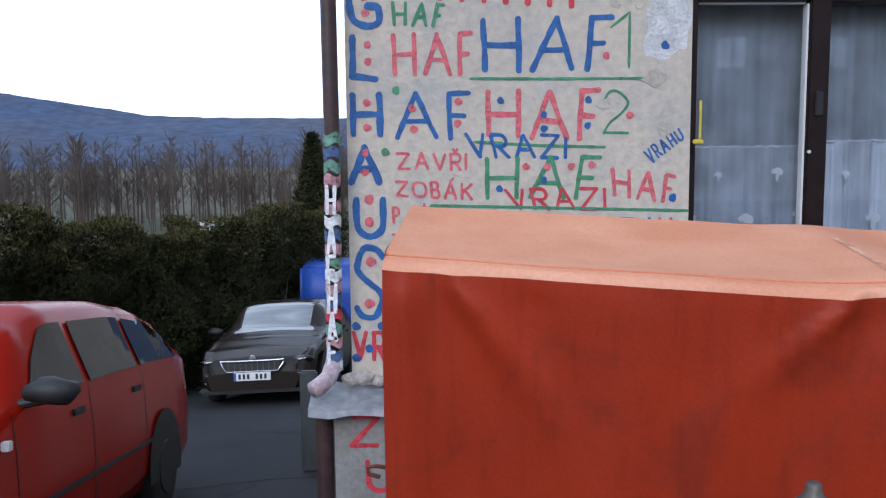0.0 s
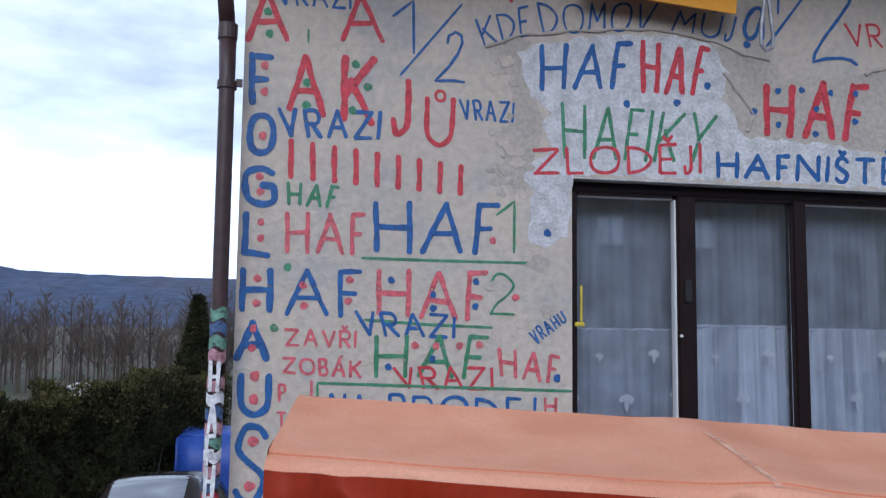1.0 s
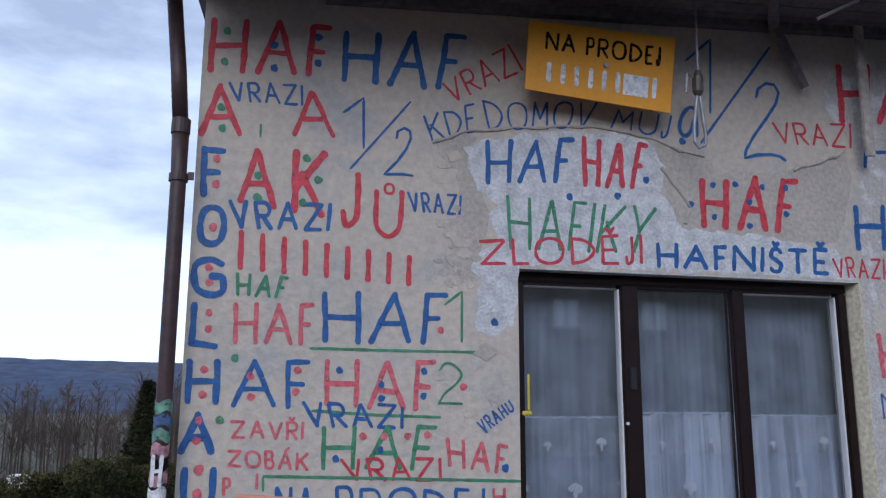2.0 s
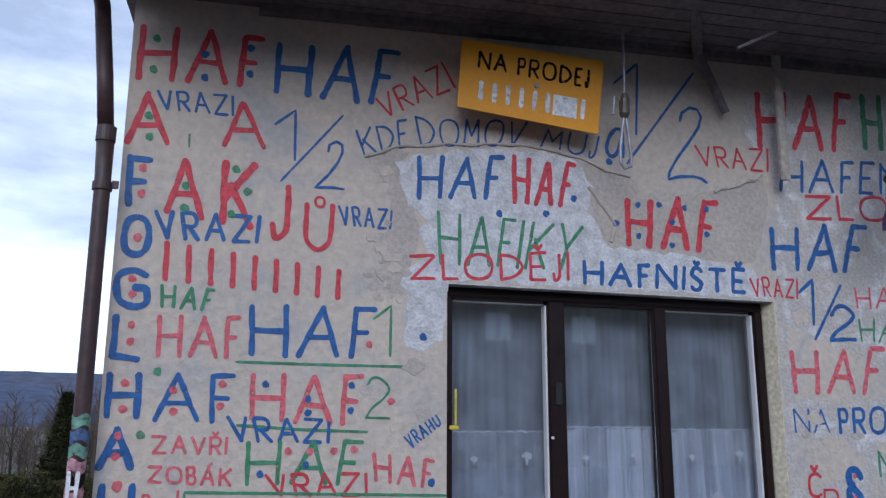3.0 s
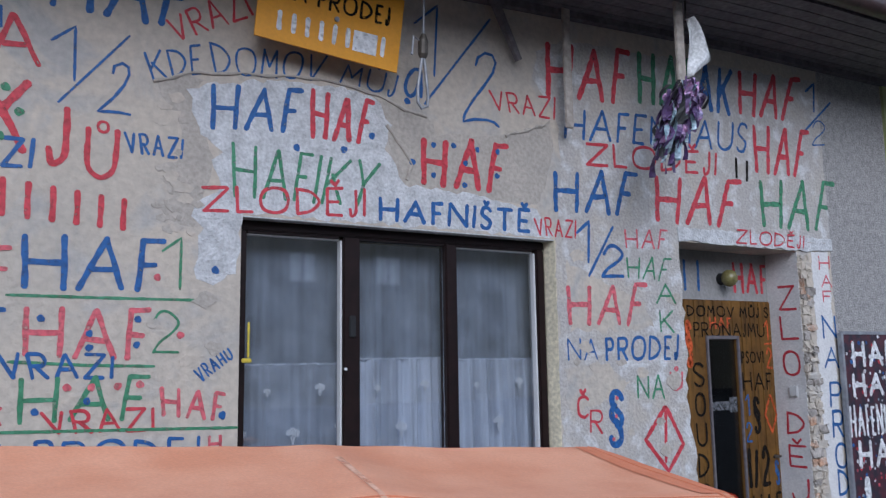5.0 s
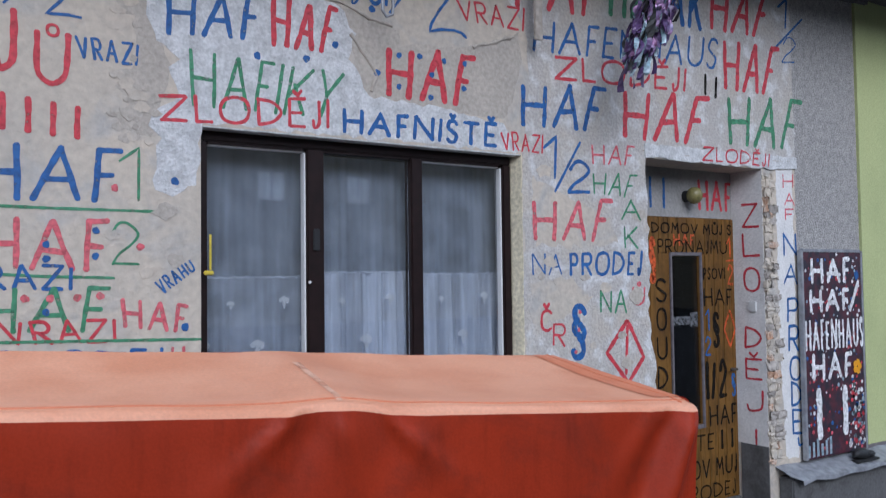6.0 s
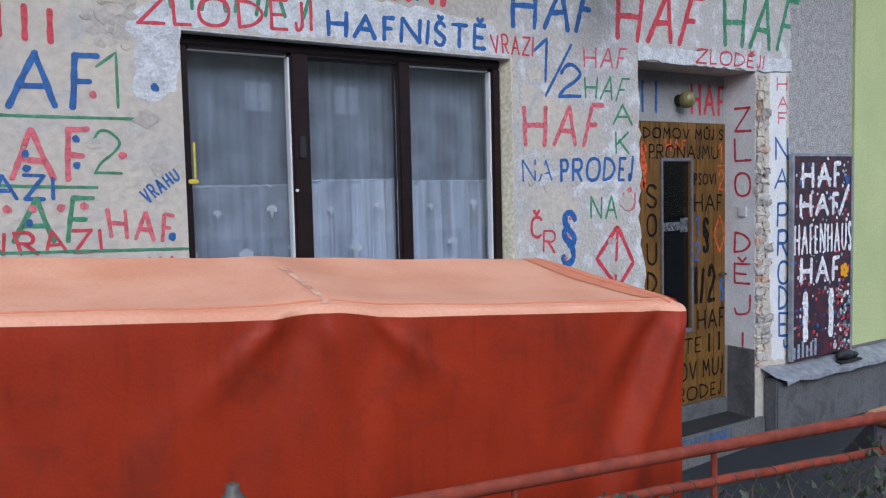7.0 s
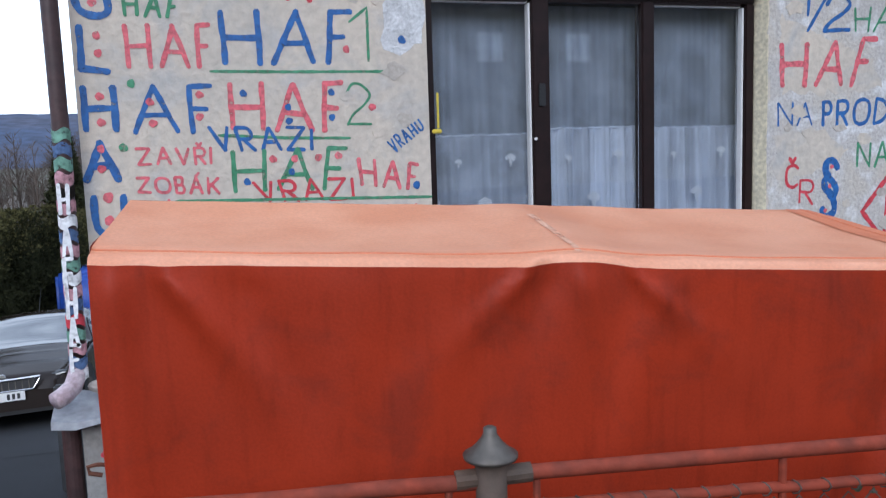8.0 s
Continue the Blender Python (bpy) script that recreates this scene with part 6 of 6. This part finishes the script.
# ---- cars ----
def car(name, label, paint, m, length, width, height, estate, front_detail):
    """Nose towards -y, wheels on z = 0."""
    root = thing(name, label, "car", m=m)
    w = width / 2
    # y along the car, belt height, roof height, roof half-width, body half-width
    if estate:
        ST = [(0.0, .50, .52, .55, .62), (.12, .66, .68, .70, .80), (.5, .80, .82, .74, .90), (.95, .90, .93, .72, .97), (1.12, .93, .97, .70, .98), (1.62, .95, 1.37, .74, 1.0), (1.95, .96, 1.44, .75, 1.0), (2.7, .97, 1.45, .75, 1.0), (3.3, .98, 1.41, .74, .99), (3.75, .98, 1.33, .73, .98), (4.0, .97, 1.17, .75, .96), (4.14, .95, 1.0, .78, .94), (4.2, .75, .78, .80, .92)]
    else:
        ST = [(0.0, .44, .46, .62, .74), (.08, .62, .64, .72, .87), (.35, .75, .77, .76, .95), (.9, .88, .91, .74, .98), (1.1, .93, .97, .72, .99), (1.75, 1.0, 1.40, .73, 1.0), (2.2, 1.0, 1.46, .74, 1.0), (3.0, 1.0, 1.45, .74, 1.0), (3.6, 1.0, 1.36, .72, .97), (3.95, .96, 1.0, .60, .93), (4.0, .75, .78, .62, .9)]
    k = length / ST[-1][0]

    def at_len(y):
        y /= k
        for a, b in zip(ST, ST[1:]):
            if y <= b[0]:
                t = (y - a[0]) / (b[0] - a[0])
                t = t * t * (3 - 2 * t) if b[0] - a[0] > 0.3 else t
                return [p + (q - p) * t for p, q in zip(a, b)]
        return list(ST[-1])

    def section(y):
        _, belt, roof, rw, bw = at_len(y)
        roof *= height / 1.46
        b = bw * w
        r = rw * w + (b - rw * w) * (0.35 if roof - belt < 0.1 else 0.0)
        return [(0, .22), (b * .92, .22), (b * .99, .34), (b, .55), (b * .99, .75 if belt > .8 else belt * .9), (b * .965, belt), (r + (b * .965 - r) * .5, belt + (roof - belt) * .5), (r + .03, roof - .07 if roof - belt > .1 else roof - .02), (r - .07, roof - .015), (r * .5, roof), (0, roof + .01)]

    n = 112
    secs = [(length * i / n, section(length * i / n)) for i in range(n + 1)]
    rows = [[(x, y - length / 2, z) for x, z in s] + [(-x, y - length / 2, z) for x, z in s[::-1][1:]] for y, s in secs]
    bm = sheet(rows)
    for ends in (rows[0], rows[-1]):
        bm.faces.new([bm.verts.new(p) for p in ends[:-1]])
    part("body", bm, paint, root, "", True)

    def side_point(y, f, sgn, out=0.011):
        s = section(y)
        a, b, c = Vector(s[5]), Vector(s[6]), Vector(s[7])
        q = a.lerp(b, f * 2) if f < 0.5 else b.lerp(c, f * 2 - 1)
        return Vector((sgn * (q.x + out), y - length / 2, q.y))

    spans = ((1.36, 2.05, 0.12), (2.14, 2.90, 0.0), (2.98, 3.84, 0.0)) if estate else ((1.36, 2.05, 0.12), (2.15, 2.9, 0.0), (2.97, 3.4, 0.0))
    for sgn in (-1, 1):
        for y0, y1, _ in spans:
            rr = []
            for j in range(9):
                f = 0.06 + 0.80 * j / 8
                lo, hi = y0 * k, y1 * k
                if y0 < 1.4:
                    lo += (0.05 + 0.46 * f) * k
                if y1 > 3.3:
                    hi -= (0.30 if estate else 0.34) * f * f * k
                rr.append([side_point(lo + (hi - lo) * i / 10, f, sgn) for i in range(11)])
            part("side_window", sheet(rr), CAR_GLASS, root)
            part("window_inner", sheet([[p - Vector((sgn * 0.004, 0, 0)) for p in r] for r in rr]), BLACK_PLASTIC, root)
        for yh in (1.95, 2.85):
            p = side_point(yh * k, 0.0, sgn, 0.002)
            x = p.x + sgn * 0.012
            part("door_handle", boxed(min(x - sgn * .02, x + sgn * .012), max(x - sgn * .02, x + sgn * .012), p.y - 0.09, p.y + 0.05, p.z - 0.12, p.z - 0.085, bevel=0.006), BLACK_PLASTIC if estate else paint, root)
        part("side_strip", boxed(*sorted((sgn * (w - .002), sgn * (w + .014))), 1.5 * k - length / 2, 3.1 * k - length / 2, 0.515, 0.537, bevel=0.004), BLACK_PLASTIC if estate else paint, root)
        for yd in (1.28, 2.1, 2.98):
            part("door_gap", sheet([[(sgn * (section(yd * k)[i][0] + 0.003), (yd + d) * k - length / 2, section(yd * k)[i][1]) for i in (2, 3, 4, 5)] for d in (0, 0.008)]), BLACK_PLASTIC, root)
        mx = sgn * (w + 0.10)
        mir = part("mirror", pebble((mx, 1.36 * k - length / 2, 1.01), (0.12, 0.065, 0.062), 2), BLACK_PLASTIC, root, "", True)
        part("mirror_stalk", tubed([(sgn * (w - 0.06), 1.40 * k - length / 2, 0.96), (mx, 1.40 * k - length / 2, 0.98)], 0.02, 8), BLACK_PLASTIC, root)
        for yw in (0.78, 3.35 if estate else 3.2):
            cy = yw * k - length / 2
            # black half-disc on the closed body stands for shadow over the wheel
            part("wheel_arch", arch(sgn * (w + 0.004), cy, sgn), BLACK_PLASTIC, root)
            wheel = part("wheel", wheel_mesh(sgn * (w - 0.10), cy, sgn, 0.305, 0.2), RUBBER, root, "", True)
            # the estate's rims are coloured black for the shadow they stand in
            part("rim", wheel_mesh(sgn * (w - 0.09), cy, sgn, 0.195, 0.2), BLACK_PLASTIC if estate else DULL_METAL, wheel, "black dusty wheel rim" if estate else "grey wheel rim")
    # windscreen and rear pane
    for y0, y1, name2 in ((1.15, 1.58 if estate else 1.70, "windscreen"),) + (((3.92, 4.09, "rear_pane"),) if estate else ((3.62, 3.9, "rear_pane"),)):
        rr = []
        for j in range(9):
            y = (y0 + (y1 - y0) * j / 8) * k
            s = section(y)
            rr.append([(s[8][0] * e * 0.97, y - length / 2, s[9][1] + 0.012 - 0.02 * e * e + (s[8][1] - s[9][1] + 0.01) * e * e) for e in [i / 5 - 1 for i in range(11)]])
        part(name2, sheet(rr), WINDSCREEN, root, "", True)
        part("pane_inner", sheet([[(x, y, z - 0.006) for x, y, z in r] for r in rr]), BLACK_PLASTIC, root)
    f, low = -length / 2, 0.0 if estate else 0.09
    part("grille", boxed(-.40, .40, f - .018, f + .1, .55 - low, .69 - low, bevel=.02), BLACK_PLASTIC, root)
    rim_pts = [(-.45, f - .012, .71 - low), (-.43, f - .02, .66 - low), (-.36, f - .03, .56 - low), (.36, f - .03, .56 - low), (.43, f - .02, .66 - low), (.45, f - .012, .71 - low), (.2, f - .02, .705 - low), (-.2, f - .02, .705 - low), (-.45, f - .012, .71 - low)]
    part("grille_trim", tubed(rim_pts, 0.013, 8), CHROME, root)
    for q in range(9):
        part("grille_bar", boxed(-.33 + .08 * q, -.322 + .08 * q, f - .026, f - .016, .57 - low, .68 - low), DULL_METAL, root)
    part("badge", lathe([(0.005, -0.012), (0.045, -0.01), (0.05, 0.0), (0.05, 0.01)], (0, f - .01, .735 - low), "y", 16), CHROME, root)
    part("lower_intake", boxed(-.62, .62, f + .004, f + .1, .24, .36, bevel=.03), BLACK_PLASTIC, root)
    part("bumper_skirt", boxed(-.78, .78, f + .02, f + .2, .17, .26, bevel=.03), BLACK_PLASTIC, root)
    plate = part("number_plate", boxed(-.26, .26, f - .045, f - .03, .44 - low, .55 - low, bevel=.003), WHITE_EDGE, root)
    for q in range(7):
        if q != 3:
            part("plain_bar", boxed(-.19 + .06 * q, -.155 + .06 * q, f - .048, f - .0455, .46 - low, .53 - low), BLACK_PLASTIC, plate)
    part("plate_edge", boxed(-.258, -.222, f - .048, f - .0455, .443 - low, .547 - low), BLUE_TARP, plate)
    for sgn in (-1, 1):
        part("headlight_bowl", pebble((sgn * (w - .20), f + .19, .69 - low), (.17, .10, .055), 1), BLACK_PLASTIC, root, "", True)
        part("headlight", pebble((sgn * (w - .20), f + .165, .69 - low), (.18, .11, .062), 1), CAR_GLASS, root, "", True)
        part("fog_lamp", pebble((sgn * (w - .24), f + .05, .33), (.07, .03, .025), 4), SHEET, root, "", True)
        part("tail_light", pebble((sgn * (w - .17), -f - .10, .86), (.06, .05, .15), 6), TAIL_RED, root, "", True)
        if estate:
            part("side_indicator", boxed(*sorted((sgn * (w - .03), sgn * (w + .004))), 1.16 * k + f, 1.20 * k + f, .80, .84, bevel=.004), WHITE_EDGE, root, "small pale side lamp")
    part("roof_aerial", tubed([(0, 1.95 * k + f, height - 0.02), (0, 2.2 * k + f, height + 0.36)], [0.006, 0.002], 6), BLACK_PLASTIC, root)
    return root


def wheel_mesh(x, y, sgn, r, wd):
    bm = bmesh.new()
    prof = [(0.02, -wd / 2), (r * .85, -wd / 2), (r, -wd / 2 + .03), (r, wd / 2 - .03), (r * .85, wd / 2), (0.02, wd / 2)]
    rings = [[bm.verts.new((x + h, y + a * math.cos(q * math.tau / 28), .305 + a * math.sin(q * math.tau / 28))) for q in range(28)] for a, h in prof]
    for a, b in zip(rings, rings[1:]):
        for q in range(28):
            bm.faces.new((a[q], a[(q + 1) % 28], b[(q + 1) % 28], b[q]))
    bm.faces.new(rings[0])
    bm.faces.new(rings[-1])
    return bm


def arch(x, y, sgn):
    bm = bmesh.new()
    bm.faces.new([bm.verts.new((x, y + .36 * math.cos(a), max(.22, .32 + .36 * math.sin(a)))) for a in [q * math.pi / 14 - 0.25 for q in range(17)]])
    return bm


def on_slope(x, y, yaw):
    e = 0.5
    n = Vector((-(ground_z(x + e, y) - ground_z(x - e, y)) / (2 * e), -(ground_z(x, y + e) - ground_z(x, y - e)) / (2 * e), 1)).normalized()
    ax = Matrix.Rotation(radians(yaw), 3, "Z") @ Vector((1, 0, 0))
    ay = n.cross(ax).normalized()
    ax = ay.cross(n)
    return Matrix.Translation((x, y, ground_z(x, y) + 0.012)) @ Matrix((ax, ay, n)).transposed().to_4x4()


car("estate_car", "red estate car with black mirrors parked nose first in the yard", CAR_RED, on_slope(-3.55, 0.74, 1.0), 4.2, 1.66, 1.43, True, False)
car("hatchback_car", "dark brown hatchback with chrome grille parked by the hedge", CAR_BROWN, on_slope(-3.12, 9.83, -5.7), 4.0, 1.73, 1.47, False, True)

# ---- blue covered load behind the brown car ----
load = thing("covered_load", "load under a bright blue tarpaulin behind the brown car", "covered load")
gz = ground_z(-2.9, 13.6)
bm = boxed(-3.32, -1.9, 12.9, 14.3, gz, -0.42, bevel=0.06)
bmesh.ops.subdivide_edges(bm, edges=bm.edges[:], cuts=3, use_grid_fill=True)
for v in bm.verts:
    v.co += Vector((noise.noise(v.co * 2), noise.noise(v.co * 2.3), noise.noise(v.co * 1.7))) * 0.07
part("cover", bm, BLUE_TARP, load, "", True)

# ---- hedge ----
hedge = thing("hedge", "tall dark conifer hedge with brownish tips along the yard", "hedge", kind="stuff")
HA, HB = Vector((-7.6, 5.2, 0)), Vector((-3.2, 15.0, 0))
rnd = random.Random(40)


def hedge_top(s):
    return 1.0 - 0.58 * s + 0.16 * math.sin(9 * s) + 0.12 * math.sin(31 * s + 1)


def sprays(bm, c, size, n, r, up=0.5):
    for _ in range(n):
        d = Vector((r.uniform(-1, 1), r.uniform(-1, 1), r.uniform(-0.4, 1) + up)).normalized()
        s = d.orthogonal().normalized() * size * r.uniform(0.12, 0.24)
        t = d * size * r.uniform(0.6, 1.3)
        bm.faces.new([bm.verts.new(c - s), bm.verts.new(c + s), bm.verts.new(c + t + s * 0.25), bm.verts.new(c + t - s * 0.25)])


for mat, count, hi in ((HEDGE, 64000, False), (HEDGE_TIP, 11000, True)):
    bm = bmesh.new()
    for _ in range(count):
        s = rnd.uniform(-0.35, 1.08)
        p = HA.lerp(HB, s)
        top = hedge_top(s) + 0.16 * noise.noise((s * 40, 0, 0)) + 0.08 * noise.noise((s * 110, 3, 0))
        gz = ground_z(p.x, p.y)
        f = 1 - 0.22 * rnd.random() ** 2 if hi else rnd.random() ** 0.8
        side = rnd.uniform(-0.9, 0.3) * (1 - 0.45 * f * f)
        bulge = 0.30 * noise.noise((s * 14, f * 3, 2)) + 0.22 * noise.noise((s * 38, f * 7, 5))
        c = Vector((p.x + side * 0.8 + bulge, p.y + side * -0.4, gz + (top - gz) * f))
        c += Vector((0.912, -0.41, 0)) * (0.55 - 0.25 * f + bulge)
        sprays(bm, c, 0.058, 3, rnd)
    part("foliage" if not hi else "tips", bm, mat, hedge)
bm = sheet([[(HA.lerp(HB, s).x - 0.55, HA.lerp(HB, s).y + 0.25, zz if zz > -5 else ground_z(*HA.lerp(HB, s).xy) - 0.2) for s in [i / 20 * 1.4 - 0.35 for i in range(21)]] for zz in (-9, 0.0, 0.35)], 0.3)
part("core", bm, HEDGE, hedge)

# ---- conifer behind the corner ----
tree = thing("conifer_tree", "dark green conifer tree behind the house corner", "tree")
TX, TY = -3.55, 17.6
gz = ground_z(TX, TY)
part("trunk", tubed([(TX, TY, gz), (TX, TY, 1.9)], [0.16, 0.02], 10), TWIG, tree)
bm = bmesh.new()
for _ in range(9000):
    f = rnd.random() ** 0.8
    r = (1 - f) * 1.15 + 0.08 + 0.28 * noise.noise((f * 9, 0, 5))
    a = rnd.uniform(0, math.tau)
    q = r * (0.55 + 0.45 * rnd.random())
    sprays(bm, Vector((TX + q * math.cos(a), TY + q * math.sin(a), gz + 0.3 + (2.0 - gz) * f)), 0.12, 2, rnd, -0.1)
part("crown", bm, HEDGE, tree)

# ---- far valley: bare tree rows, a greenhouse, hills ----
woods = thing("bare_tree_rows", "rows of bare brown trees across the valley fields", "trees", kind="stuff")
rnd = random.Random(77)
bm = bmesh.new()


def bare_tree(bm, base, h, r):
    lean = Vector((r.uniform(-0.04, 0.04), 0, 1))
    tube(bm, [base, base + lean * h * 0.5, base + lean * h], [h * 0.012, h * 0.008, h * 0.002], 5, False)
    for _ in range(34):
        f = r.uniform(0.22, 0.97)
        p = base + lean * h * f
        a = r.uniform(0, math.tau)
        ln = h * (0.26 * (1.05 - f) + 0.07)
        d = Vector((math.cos(a), math.sin(a), r.uniform(0.7, 1.7))).normalized()
        e = p + d * ln
        tube(bm, [p, e], [h * 0.0036, h * 0.001], 3, False)
        for _ in range(4):
            g = p + d * ln * r.uniform(0.3, 1)
            d2 = Vector((d.x + r.uniform(-0.8, 0.8), d.y + r.uniform(-0.8, 0.8), d.z + r.uniform(-0.2, 0.7))).normalized()
            tube(bm, [g, g + d2 * ln * 0.5], [h * 0.002, h * 0.0009], 3, False)


for k in range(190):
    y = rnd.choice((150, 154, 160, 172, 190))
    x = -1.1 - y * rnd.uniform(0.06, 0.66)
    bare_tree(bm, Vector((x, y + rnd.uniform(-4, 4), -11.1)), rnd.uniform(10.5, 18.5), rnd)
for k in range(170):
    y = rnd.uniform(140, 200)
    bare_tree(bm, Vector((-1.1 - y * rnd.uniform(0.05, 0.68), y, -11.1)), rnd.uniform(3.0, 7.5), rnd)
part("trees", bm, TWIG, woods)
greenhouse = thing("greenhouse", "long low white greenhouse in the far field", "greenhouse")
part("roof", boxed(-37.5, -30, 138, 142, -9.3, -8.5, bevel=0.3), WHITE_EDGE, greenhouse)
for k in range(7):
    part("frame_post", boxed(-39.8 + 0.8 * k, -39.4 + 0.8 * k, 136, 136.3, -11.1, -9.3), WHITE_EDGE, greenhouse)
hills = thing("wooded_hills", "long blue-grey wooded hill ridge on the horizon", "hills", kind="structure")
PROFILE = [(-2600, 240), (-1900, 234), (-1500, 232), (-1302, 228), (-1124, 200), (-945, 172), (-802, 148), (-588, 139), (-409, 139), (0, 132), (900, 150), (2400, 141)]


def ridge(x):
    for (a, b), (c, d) in zip(PROFILE, PROFILE[1:]):
        if a <= x <= c:
            return b + (d - b) * (x - a) / (c - a)
    return PROFILE[0][1] if x < 0 else PROFILE[-1][1]


rows = []
for j in range(9):
    f = j / 8
    rows.append([(x, 1900 + 700 * f + 40 * noise.noise((x * 0.004, f * 3, 0)), -12 + (ridge(x) + 12 + 3 * noise.noise((x * 0.02, 0, 0)) * f) * f ** 0.9) for x in range(-2600, 2401, 25)])
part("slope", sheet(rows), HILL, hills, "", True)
